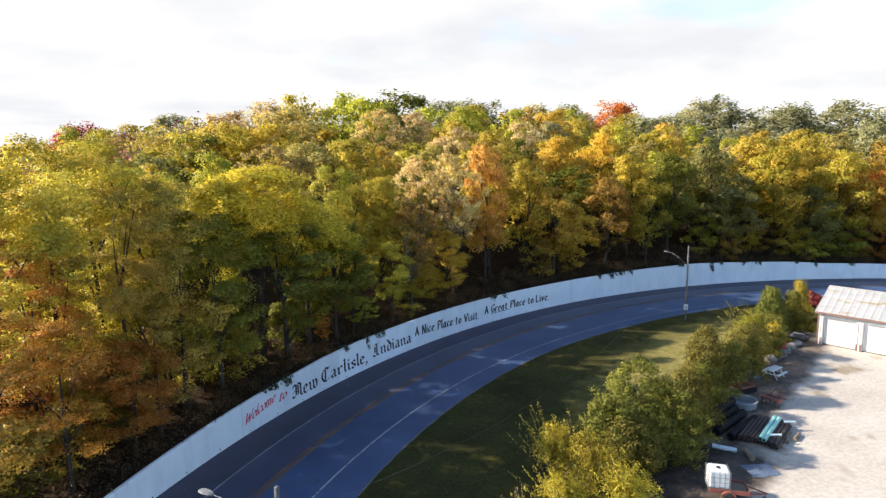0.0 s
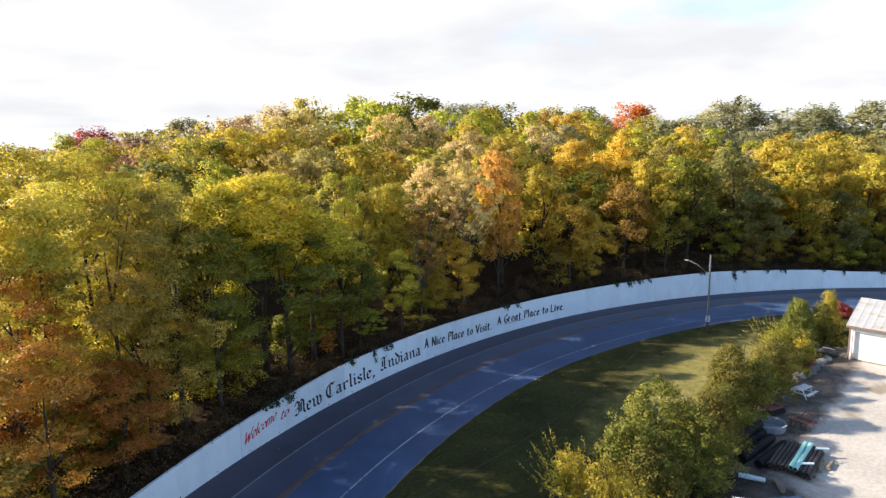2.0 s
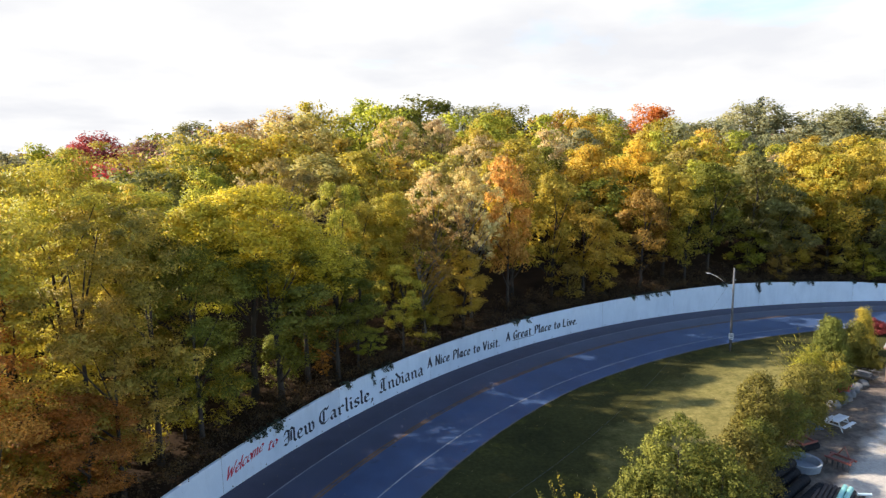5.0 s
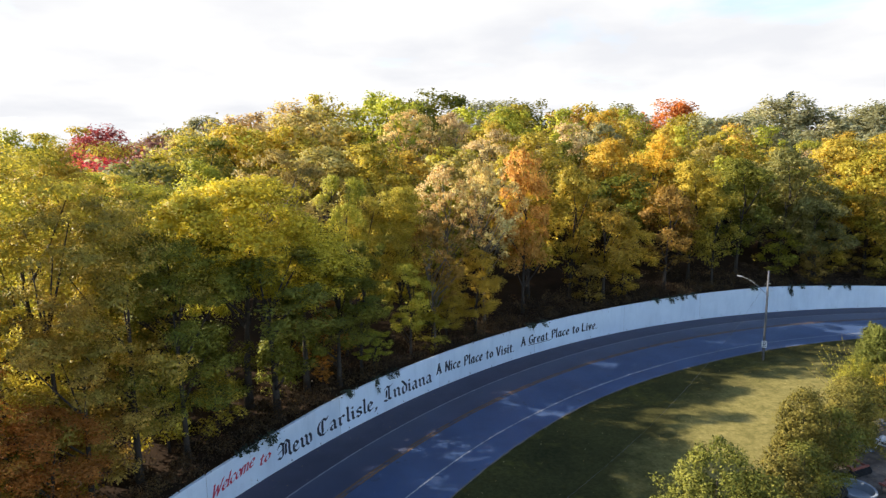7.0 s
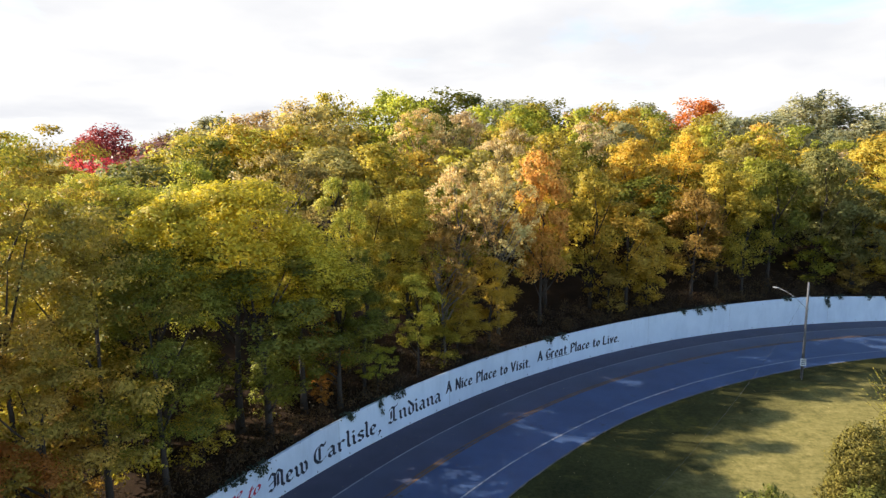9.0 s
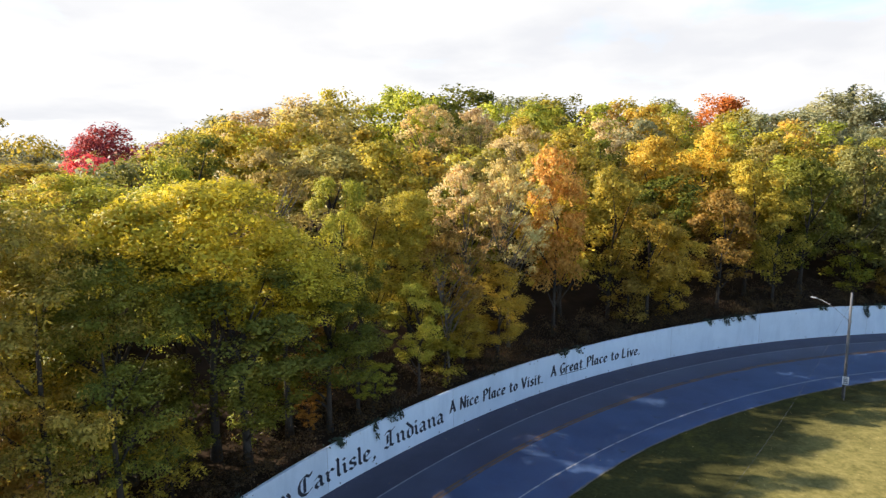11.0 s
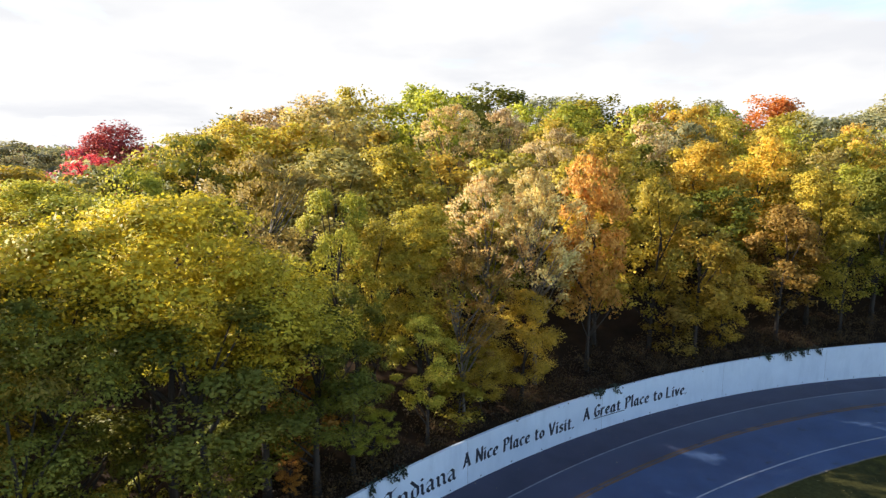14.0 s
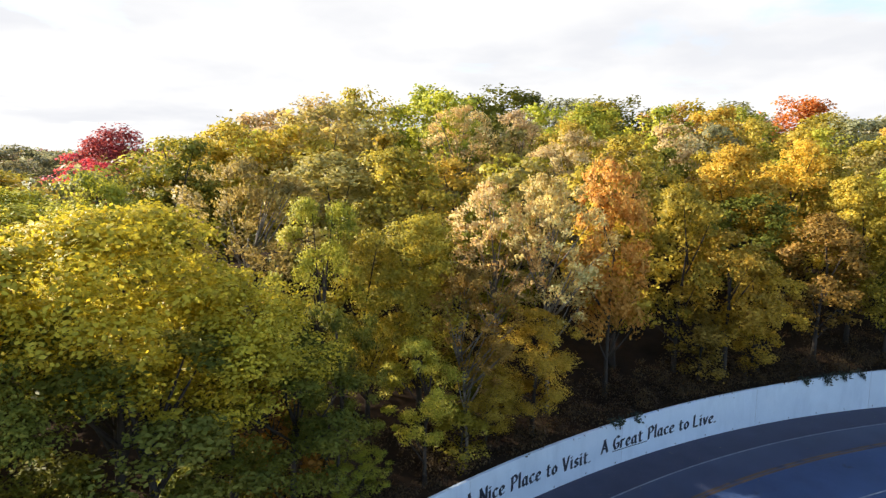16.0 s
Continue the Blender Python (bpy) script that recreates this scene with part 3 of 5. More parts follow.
def lettering(wall, body, a0, a1, z0, z1, cap, material, hand, nib, tilt, slant=0.0, gap=0.14, space=0.42, label=""):
    """A word brushed along the wall from a0 to a1 with a broad flat brush, its foot from z0 to z1."""
    edge = (nib * math.cos(radians(tilt)) / 2, nib * math.sin(radians(tilt)) / 2)
    thin = (-edge[1] * 0.22, edge[0] * 0.22)
    brush = [(i * edge[0] + k * thin[0], i * edge[1] + k * thin[1]) for i in (-1, 1) for k in (-1, 1)]
    pen, pieces = 0.0, []
    for letter in body:
        if letter == " ":
            pen += space
            continue
        strokes = [[tuple(float(v) / 100 for v in p.split(",")) for p in stroke.split()] for stroke in hand[letter].split("|")]
        left = min(p[0] for stroke in strokes for p in stroke)
        for stroke in strokes:
            for (x0, y0), (x1, y1) in zip(stroke, stroke[1:]):
                pieces.append(hull([(pen + x - left + bx + slant * (y + by), y + by) for x, y in ((x0, y0), (x1, y1)) for bx, by in brush]))
        pen += max(p[0] for stroke in strokes for p in stroke) - left + gap
    lo, hi = min(p[0] for piece in pieces for p in piece), max(p[0] for piece in pieces for p in piece)
    word = Shape()
    for n, piece in enumerate(pieces):
        verts = []
        for x, y in piece:
            u = (x - lo) / (hi - lo)
            verts.append(arc(a0 + (a1 - a0) * u, RAD - 0.006 - 0.0004 * (n % 9), z0 + (z1 - z0) * u + y * cap))
        word.add(verts, [tuple(range(len(verts)))])
    return part("lettering", word, material, wall, label)


build_ground()
build_road()
wall = build_wall()
lettering(wall, "Welcome", 151.62, 149.22, 0.8, 1.36, 0.8, RED_PAINT, ROUND_HAND, 0.13, 40, 0.3, 0.1, label="red slanted painted word")
lettering(wall, "to", 149.0, 148.3, 1.04, 1.14, 0.76, RED_PAINT, ROUND_HAND, 0.13, 40, 0.3, 0.1, label="red slanted painted word")
for word, a0, a1, z0, z1, cap in (("New", 147.95, 145.7, 0.62, 0.58, 1.25), ("Carlisle,", 145.34, 140.85, 0.68, 0.64, 1.25), ("Indiana", 140.35, 136.2, 0.82, 0.76, 1.3)):
    lettering(wall, word, a0, a1, z0, z1, cap, BLACK_PAINT, BLACKLETTER, 0.128, 42, label="large black word in blackletter")
for word, a0, a1, z0, z1 in (("A Nice Place to Visit.", 135.8, 128.2, 1.28, 0.86), ("A Great Place to Live.", 127.55, 119.35, 1.18, 1.03)):
    lettering(wall, word, a0, a1, z0, z1, 0.98, BLACK_PAINT, ROUND_HAND, 0.19, 32, 0.04, 0.2, 0.34, label="black brush-lettered words")
part("underline", Shape().add([arc(a, RAD - 0.006, z + dz) for a, z in ((126.75, 1.02), (125.55, 1.0), (124.35, 0.98)) for dz in (0, 0.06)], [(0, 1, 3, 2), (2, 3, 5, 4)]), BLACK_PAINT, wall, "black painted underline")


# ---- trees ----
SOFTNESS = 0.55


def leaf_mesh(name, centres, normals, sizes, slim=0.62, rng=None, along=None, soft=None):
    """Many small folded leaves, four corners each. along: the way their tips point, else at random.
    soft: the way the foliage's mass faces there, to which the shading leans."""
    n = len(centres)
    rng = rng or np.random.default_rng(1)
    nrm = normals / np.maximum(np.linalg.norm(normals, axis=1, keepdims=True), 1e-6)
    way = rng.normal(size=(n, 3)) if along is None else along + 0.25 * rng.normal(size=(n, 3))
    way -= nrm * (way * nrm).sum(1, keepdims=True)
    way /= np.maximum(np.linalg.norm(way, axis=1, keepdims=True), 1e-6)
    side = np.cross(nrm, way)
    s = sizes[:, None]
    fold = nrm * s * 0.12
    quad = np.stack([centres - way * s * 0.5, centres - side * s * slim * 0.5 + fold, centres + way * s * 0.5, centres + side * s * slim * 0.5 + fold], 1)
    me = bpy.data.meshes.new(name)
    me.vertices.add(4 * n)
    me.vertices.foreach_set("co", quad.reshape(-1))
    me.loops.add(4 * n)
    me.loops.foreach_set("vertex_index", np.arange(4 * n))
    me.polygons.add(n)
    me.polygons.foreach_set("loop_start", np.arange(0, 4 * n, 4))
    me.update(calc_edges=True)
    if soft is not None:
        lean = soft / np.maximum(np.linalg.norm(soft, axis=1, keepdims=True), 1e-6) + SOFTNESS * nrm
        lean /= np.maximum(np.linalg.norm(lean, axis=1, keepdims=True), 1e-6)
        facing = me.attributes.new("custom_normal", "FLOAT_VECTOR", "POINT")
        facing.data.foreach_set("vector", np.repeat(lean, 4, axis=0).astype(np.float32).reshape(-1))
    return me


def facing(pos, clumps, per, middle, own=0.75, whole=1.25, up=0.3):
    """Which way the foliage faces at each leaf: out of its clump and out of the whole crown."""
    out = pos - np.repeat(clumps, per, axis=0)
    out /= np.maximum(np.linalg.norm(out, axis=1, keepdims=True), 1e-6)
    far = (pos - middle) * np.array([1, 1, 0.7])
    far /= np.maximum(np.linalg.norm(far, axis=1, keepdims=True), 1e-6)
    return own * out + whole * far + np.array([0, 0, up])


def clump_leaves(rng, centres, radii, per, squash, size, up=0.35, spread=0.55):
    """Leaves on the outer skin of clumps."""
    n = len(centres)
    way = rng.normal(size=(n, per, 3))
    way /= np.linalg.norm(way, axis=2, keepdims=True)
    way[..., 2] = np.where(rng.random((n, per)) < 0.35, np.abs(way[..., 2]), way[..., 2])
    lump = 0.45 + 0.8 * rng.random((n, per, 1))
    pos = centres[:, None] + way * lump * radii[:, None, None] * np.array([1, 1, squash])
    nrm = way * 0.8 + np.array([0, 0, up]) + spread * rng.normal(size=(n, per, 3))
    sizes = size * rng.uniform(0.65, 1.35, (n, per))
    return pos.reshape(-1, 3), nrm.reshape(-1, 3), sizes.reshape(-1)


def crown_points(rng, count, radius, low, high, boughs=15, waist=0.12, flat=0.75):
    """Middles of the clumps of a crown: billows of leaves round the ends of its boughs."""
    mid, half = (low + high) / 2, (high - low) / 2
    heads, sizes = [], []
    turn = rng.uniform(0, 6.28)
    for k in range(boughs):
        h = (k + 0.5) / boughs * 2 - 1
        t = turn + k * 2.4 + rng.normal() * 0.35
        ring = math.sqrt(max(1 - h * h, 0.05)) * rng.uniform(0.5, 0.8)
        heads.append((math.cos(t) * ring * radius, math.sin(t) * ring * radius, h * half * 0.8 + rng.normal() * 0.35))
        sizes.append(radius * rng.uniform(0.34, 0.56))
    heads, sizes = np.array(heads), np.array(sizes)
    share = sizes ** 2 / (sizes ** 2).sum()
    pick = rng.choice(boughs, count, p=share)
    way = rng.normal(size=(count, 3)) + heads[pick] / np.array([radius, radius, half]) * 0.9 + np.array([0, 0, 0.25])
    way /= np.linalg.norm(way, axis=1, keepdims=True)
    pts = heads[pick] + way * sizes[pick][:, None] * rng.uniform(0.7, 1.0, (count, 1)) * np.array([1, 1, flat])
    pts[:, :2] *= 1 - waist * np.clip(pts[:, 2:] / half, -1, 1)
    pts[:, 2] = np.maximum(pts[:, 2] + mid, 0.5)
    return pts


def trunk_shape(rng, height, thick, targets, lean=0.4, limbs=9):
    s = Shape()
    bend = rng.normal(size=2) * lean
    pts = [Vector((bend[0] * (t ** 2), bend[1] * (t ** 2), height * t)) for t in np.linspace(0, 0.7, 7)]
    s.tube(pts, [thick * (1.25 if i == 0 else 1 - 0.13 * i) for i in range(7)], 8)
    targets = targets[targets[:, 2] > 4.5] if (targets[:, 2] > 4.5).any() else targets
    for k in rng.choice(len(targets), min(limbs, len(targets)), replace=False):
        end = Vector(targets[k])
        t = min(max((end.z - 3.0) / height, 0.2), 0.72)
        foot = Vector((bend[0] * t * t, bend[1] * t * t, height * t * 0.82))
        mid = foot.lerp(end, 0.5) + Vector((0, 0, -0.25 + 0.3 * rng.random()))
        s.tube([foot, mid, end], [thick * 0.42, thick * 0.26, thick * 0.08], 5)
    return s


TREE_H, TREE_R = 16.0, 4.0


def make_crown(kind, seed):
    rng = np.random.default_rng(seed)
    if kind == "broad":
        c = crown_points(rng, 150, 3.5, 3.4, 15.3, 20)
        r = rng.uniform(0.4, 0.95, len(c))
        pos, nrm, size = clump_leaves(rng, c, r, 155, 0.75, 0.165)
        leaves = leaf_mesh("crown", pos, nrm, size, 0.66, rng, None, facing(pos, c, len(pos) // len(c), c.mean(0)))
    elif kind == "open":
        c = crown_points(rng, 88, 3.6, 4.4, 15.3, 13)
        r = rng.uniform(0.38, 0.85, len(c))
        pos, nrm, size = clump_leaves(rng, c, r, 165, 0.7, 0.165)
        leaves = leaf_mesh("crown", pos, nrm, size, 0.66, rng, None, facing(pos, c, len(pos) // len(c), c.mean(0)))
    elif kind == "high":
        c = crown_points(rng, 215, 3.5, 9.2, 15.3, 24, 0.02, 0.7)
        r = rng.uniform(0.4, 0.9, len(c))
        pos, nrm, size = clump_leaves(rng, c, r, 135, 0.75, 0.165)
        leaves = leaf_mesh("crown", pos, nrm, size, 0.66, rng, None, facing(pos, c, len(pos) // len(c), c.mean(0), up=0.5))
    elif kind == "mid":
        c = crown_points(rng, 125, 3.5, 3.4, 15.3, 18)
        r = rng.uniform(0.45, 1.0, len(c))
        pos, nrm, size = clump_leaves(rng, c, r, 80, 0.8, 0.265)
        leaves = leaf_mesh("crown", pos, nrm, size, 0.66, rng, None, facing(pos, c, len(pos) // len(c), c.mean(0)))
    elif kind == "airy":
        c = crown_points(rng, 92, 3.6, 2.6, 15.4, 22, 0.1, 0.5)
        r = rng.uniform(0.5, 1.15, len(c))
        pos, nrm, size = clump_leaves(rng, c, r, 180, 0.4, 0.168, 0.9, 0.45)
        leaves = leaf_mesh("crown", pos, nrm, size, 0.55, rng, None, facing(pos, c, len(pos) // len(c), c.mean(0), 0.8, 0.85, 0.6))
    elif kind == "tuft":
        c = crown_points(rng, 170, 3.6, 7.0, 15.3, 22, 0.05, 0.85)
        r = rng.uniform(0.3, 0.6, len(c))
        pos, nrm, size = clump_leaves(rng, c, r, 46, 0.8, 0.22, 0.4, 0.8)
        up = np.repeat((c - np.array([0, 0, 8.0])) * np.array([0.5, 0.5, 0.15]) + np.array([0, 0, 0.5]), 46, axis=0)
        leaves = leaf_mesh("crown", pos, nrm, size * 1.15, 0.45, rng, up, facing(pos, c, 46, c.mean(0)))
    elif kind == "bush":
        c = crown_points(rng, 70, 3.4, 0.6, 15.0, 9, 0.25)
        pos, nrm, size = clump_leaves(rng, c, rng.uniform(0.7, 1.3, len(c)), 46, 1.0, 0.48)
        leaves = leaf_mesh("crown", pos, nrm, size, 0.6, rng, None, facing(pos, c, len(pos) // len(c), c.mean(0)))
    elif kind == "dome":
        c = crown_points(rng, 150, 3.2, 3.0, 14.6, 24, 0.1, 1.5)
        r = rng.uniform(0.42, 0.78, len(c))
        pos, nrm, size = clump_leaves(rng, c, r, 64, 1.7, 0.27, 0.4, 0.9)
        leaves = leaf_mesh("crown", pos, nrm, size, 0.75, rng, None, facing(pos, c, len(pos) // len(c), c.mean(0)))
    elif kind == "far":
        c = crown_points(rng, 92, 3.6, 4.6, 15.0, 24, 0.05, 0.9)
        r = rng.uniform(0.6, 1.1, len(c))
        pos, nrm, size = clump_leaves(rng, c, r, 52, 0.8, 0.345)
        leaves = leaf_mesh("crown", pos, nrm, size, 0.75, rng, None, facing(pos, c, len(pos) // len(c), c.mean(0)))
    else:
        pos, nrm, size, tips, c = [], [], [], [], []
        for z in np.arange(1.8, 15.9, 0.5):
            for k in range(max(3, int(7 * (1 - z / 18)))):
                reach = 3.6 * (1 - z / 16.2) ** 0.85 * rng.uniform(0.55, 1.15)
                t = rng.uniform(0, 2 * math.pi)
                end = np.array([math.cos(t) * reach, math.sin(t) * reach, z - 0.4 * reach + rng.normal() * 0.2])
                c.append(end)
                for u in np.linspace(0.1, 1, 12):
                    for _ in range(3):
                        pos.append(np.array([0, 0, z]) * (1 - u) + end * u + rng.normal(size=3) * 0.2)
                        nrm.append(np.array([0, 0, 1]) + rng.normal(size=3) * 0.6)
                        tips.append(end - np.array([0, 0, z]))
                        size.append(0.5 * rng.uniform(0.6, 1.2))
        c = np.array(c)
        leaves = leaf_mesh("crown", np.array(pos), np.array(nrm), np.array(size), 0.4, rng, np.array(tips))
    # bring the crown to the nominal height and radius
    co = np.empty(len(leaves.vertices) * 3)
    leaves.vertices.foreach_get("co", co)
    co = co.reshape(-1, 3)
    zs, rs = TREE_H / np.quantile(co[:, 2], 0.997), TREE_R / np.quantile(np.hypot(co[:, 0], co[:, 1]), 0.96)
    fit = np.array([rs, rs, zs])
    leaves.vertices.foreach_set("co", (co * fit).reshape(-1))
    leaves.update()
    c = c * fit
    leaves.materials.append(None)
    bark = PALE_BARK if kind == "tuft" else BARK
    limbs = {"bush": 8, "open": 12, "high": 3, "mid": 8, "tuft": 26, "airy": 4, "broad": 10, "far": 6, "dome": 6, "fir": 1}[kind]
    trunk = trunk_shape(rng, TREE_H, 0.17 if kind == "tuft" else 0.22, c, 0.1 if kind == "fir" else 0.6, limbs).mesh("trunk", bark, True)
    return leaves, trunk


CROWNS = {kind: [make_crown(kind, 11 * k + len(kind) * 7) for k in range(count)] for kind, count in (("broad", 4), ("open", 3), ("high", 2), ("mid", 4), ("airy", 3), ("tuft", 2), ("far", 4), ("dome", 3), ("fir", 1), ("bush", 3))}
WORDS = {
    "olive": "olive-yellow", "honey": "yellow-olive", "amber": "bright yellow-olive", "lime": "yellow-green", "green": "dull green", "sage": "grey-green", "dark": "dark green", "oak": "dull dark green", "yellow": "bright yellow", "lemon": "yellow and green",
    "gold": "golden orange", "goldolive": "gold and olive", "straw": "straw-brown", "tan": "pale tan", "cream": "cream-coloured", "bronze": "bronze-brown",
    "orange": "orange", "rust": "rusty orange", "ember": "red-orange", "red": "dark red", "crimson": "crimson", "plum": "plum-brown", "fir": "blackish green",
}
SHAPES = {"broad": "rounded leafy crown", "open": "loose crown full of gaps", "high": "high domed crown", "airy": "loose layered crown", "tuft": "thin tufted crown and bare twigs", "far": "dense crown on the hill", "dome": "wide domed crown", "fir": "narrow pointed crown of needles", "bush": "low dense crown", "mid": "rounded leafy crown"}
planted = []


def plant(colour, kind, x, y, top, radius):
    z = terrain(x, y)
    top += 0.5 if kind == "far" else 0.0
    if kind == "far" and radius >= 6.5:
        kind = "dome"
    if kind == "broad" and math.hypot(x - 3, y + 12) > 54:
        kind = "mid"
    root = thing({"fir": "fir_tree", "bush": "bush"}.get(kind, "tree"), f"low {WORDS[colour]} bush crowding the wall's top" if kind == "bush" else f"{WORDS[colour]} autumn tree with a {SHAPES[kind]}" if kind != "fir" else "blackish green fir tree with a narrow pointed crown", "bush" if kind == "bush" else "tree")
    pick = random.choice(CROWNS[kind])
    root.matrix_world = pose(x, y, z - 0.15, 0, 0, random.uniform(0, 360))
    wide = radius * (1.22 if kind in ("broad", "open", "high", "mid") else 1.05) / TREE_R
    root.scale = (wide, wide * random.uniform(0.9, 1.1), max(top - z, 3.0) / TREE_H)
    for name, mesh in zip(("crown", "trunk"), pick):
        ob = new(name, mesh)
        ob.parent = root
        if name == "crown":
            ob.material_slots[0].link = "OBJECT"
            ob.material_slots[0].material = LEAF[colour]
    planted.append((x, y, radius))
    return root


random.seed(5)
plant("amber", "airy", -19.1, 10.4, 21.9, 4.6)
plant("amber", "airy", -17.8, 15.1, 22.4, 4.0)
plant("lime", "broad", -14.8, 25.0, 20.5, 2.8)
plant("honey", "airy", -13.8, 9.8, 18.6, 3.6)
plant("green", "airy", -11.9, 11.8, 15.9, 3.2)
plant("honey", "airy", -16.5, 7.6, 17.9, 3.8)
plant("bronze", "airy", -14.4, 6.2, 14.1, 3.0)
plant("amber", "airy", -20.5, 7.3, 21.3, 4.4)
plant("lime", "airy", -21.1, 15.3, 22.3, 4.0)
plant("rust", "airy", -20.0, 3.2, 15.6, 3.2)
plant("rust", "broad", -15.1, 4.1, 9.4, 2.4)
plant("rust", "airy", -16.9, 0.2, 11.8, 3.0)
plant("amber", "airy", -22.7, 4.5, 19.3, 4.5)
plant("bronze", "airy", -19.7, -2.0, 14.1, 4.0)
plant("green", "open", -13.8, 16.0, 16.0, 4.2)
# olive tree added to shade the green and yellow crowns east of it
plant("olive", "broad", -19.6, 17.2, 18.2, 3.6)
plant("lemon", "high", -10.2, 18.6, 19.3, 4.5)
plant("lemon", "high", -6.6, 21.2, 16.2, 3.7)
plant("green", "open", -8.0, 17.7, 14.6, 4.3)
plant("green", "open", -4.3, 22.3, 13.1, 3.1)
plant("green", "open", -2.8, 24.4, 14.2, 2.2)
plant("lime", "open", -1.9, 25.2, 6.6, 1.5)
plant("lime", "open", -4.4, 27.6, 19.2, 2.3)
plant("lime", "broad", -25.0, 31.8, 19.6, 5.0)
plant("olive", "broad", -32.9, 38.1, 20.5, 5.5)
plant("yellow", "broad", -20.0, 52.0, 24.9, 4.5)
plant("olive", "broad", -25.0, 51.1, 23.6, 5.0)
plant("tan", "far", -17.7, 70.3, 28.8, 6.5)
plant("straw", "far", -12.9, 56.0, 26.4, 6.0)
plant("tan", "far", -23.3, 69.5, 27.4, 6.0)
plant("straw", "far", -11.8, 68.5, 28.3, 6.0)
plant("straw", "broad", -9.1, 44.5, 22.0, 5.0)
plant("straw", "tuft", -11.3, 33.4, 21.5, 4.6)
plant("olive", "broad", -2.9, 44.8, 22.3, 4.2)
plant("oak", "far", -50.3, 127.2, 31.4, 7.0)
plant("red", "far", -51.2, 80.1, 26.3, 6.5)
plant("crimson", "far", -45.1, 64.6, 22.0, 4.0)
plant("plum", "far", -66.0, 134.1, 27.5, 9.0)
plant("oak", "far", -72.0, 85.4, 23.9, 7.0)
plant("oak", "far", -81.1, 103.7, 23.6, 7.0)
plant("sage", "far", -68.0, 75.7, 23.0, 5.5)
plant("plum", "far", -57.2, 71.7, 19.3, 4.0)
plant("olive", "far", -50.0, 58.2, 20.1, 5.5)
plant("olive", "far", -37.0, 49.3, 19.1, 5.0)
plant("green", "far", -48.7, 52.7, 19.5, 5.0)
plant("olive", "far", -36.6, 44.6, 18.4, 4.5)
plant("lime", "far", -5.6, 79.0, 31.1, 7.5)
plant("cream", "tuft", 0.3, 67.3, 27.8, 4.6)
plant("tan", "tuft", 6.5, 75.6, 28.1, 4.6)
plant("green", "far", 4.8, 114.5, 35.2, 10.0)
plant("oak", "far", 15.0, 107.6, 32.4, 8.5)
plant("oak", "far", 21.3, 113.8, 33.0, 9.0)
plant("green", "far", 24.2, 98.0, 31.3, 7.0)
plant("orange", "far", 31.2, 106.0, 30.4, 3.5)
plant("yellow", "far", 36.4, 103.1, 31.0, 7.5)
plant("sage", "far", 46.7, 112.7, 32.0, 8.0)
plant("sage", "far", 32.6, 79.6, 26.1, 4.2)
plant("tan", "far", 26.2, 73.4, 25.5, 4.5)
plant("ember", "far", 59.4, 115.6, 32.9, 8.0)
plant("olive", "far", 62.1, 109.6, 29.7, 5.0)
plant("gold", "broad", 29.0, 60.6, 23.0, 4.2)
plant("gold", "broad", 36.7, 65.2, 23.6, 4.2)
plant("orange", "broad", 13.2, 41.6, 21.3, 2.6)
plant("cream", "tuft", 8.6, 38.2, 20.3, 4.0)
plant("cream", "tuft", 4.9, 38.6, 19.8, 3.4)
plant("tan", "tuft", 12.9, 60.9, 24.5, 4.6)
plant("olive", "broad", 18.5, 61.5, 24.1, 4.2)
plant("olive", "broad", -0.0, 33.8, 17.9, 3.4)
plant("olive", "broad", -3.0, 32.1, 17.5, 3.0)
plant("bronze", "tuft", 3.3, 31.2, 15.2, 2.9)
plant("lime", "open", 1.1, 28.3, 11.6, 1.9)
plant("goldolive", "broad", 7.4, 35.2, 11.8, 2.5)
plant("goldolive", "broad", 4.4, 32.6, 9.6, 1.8)
plant("olive", "broad", 19.7, 46.9, 19.4, 3.0)
plant("goldolive", "broad", 23.7, 46.7, 15.8, 3.4)
plant("goldolive", "broad", 27.2, 48.8, 12.8, 2.8)
plant("olive", "broad", 37.7, 55.1, 20.0, 3.4)
plant("bronze", "broad", 33.0, 51.4, 16.8, 3.2)
plant("green", "broad", 44.8, 56.3, 20.1, 3.8)
plant("olive", "broad", 40.0, 53.2, 16.6, 2.6)
plant("dark", "broad", 52.2, 58.5, 21.4, 4.0)
plant("yellow", "broad", 64.8, 66.6, 22.9, 4.5)
plant("olive", "broad", 65.3, 59.6, 21.0, 4.0)
plant("dark", "broad", 55.9, 56.4, 16.2, 3.2)
plant("oak", "far", 79.7, 106.5, 32.6, 10.0)
plant("fir", "fir", 84.2, 110.6, 34.5, 3.6)
plant("oak", "far", 68.7, 99.4, 28.5, 8.5)
plant("oak", "far", 88.7, 103.0, 30.0, 10.0)
plant("oak", "far", 100.4, 106.4, 30.8, 10.0)
plant("olive", "far", 53.9, 79.3, 24.8, 5.0)
plant("orange", "far", 58.1, 83.5, 25.7, 4.0)
plant("yellow", "broad", 66.8, 67.5, 22.8, 4.2)
plant("yellow", "broad", 73.9, 64.9, 22.1, 4.2)
plant("goldolive", "broad", 66.6, 58.5, 20.7, 4.0)
plant("yellow", "broad", 74.9, 57.7, 19.9, 4.2)
plant("gold", "broad", 79.8, 56.8, 18.4, 3.6)
plant("dark", "broad", 69.3, 56.3, 14.6, 3.2)
plant("ember", "broad", 85.0, 59.8, 17.0, 4.0)
plant("oak", "far", 102.5, 107.8, 31.4, 7.0)
plant("oak", "far", 114.5, 105.9, 32.0, 11.0)
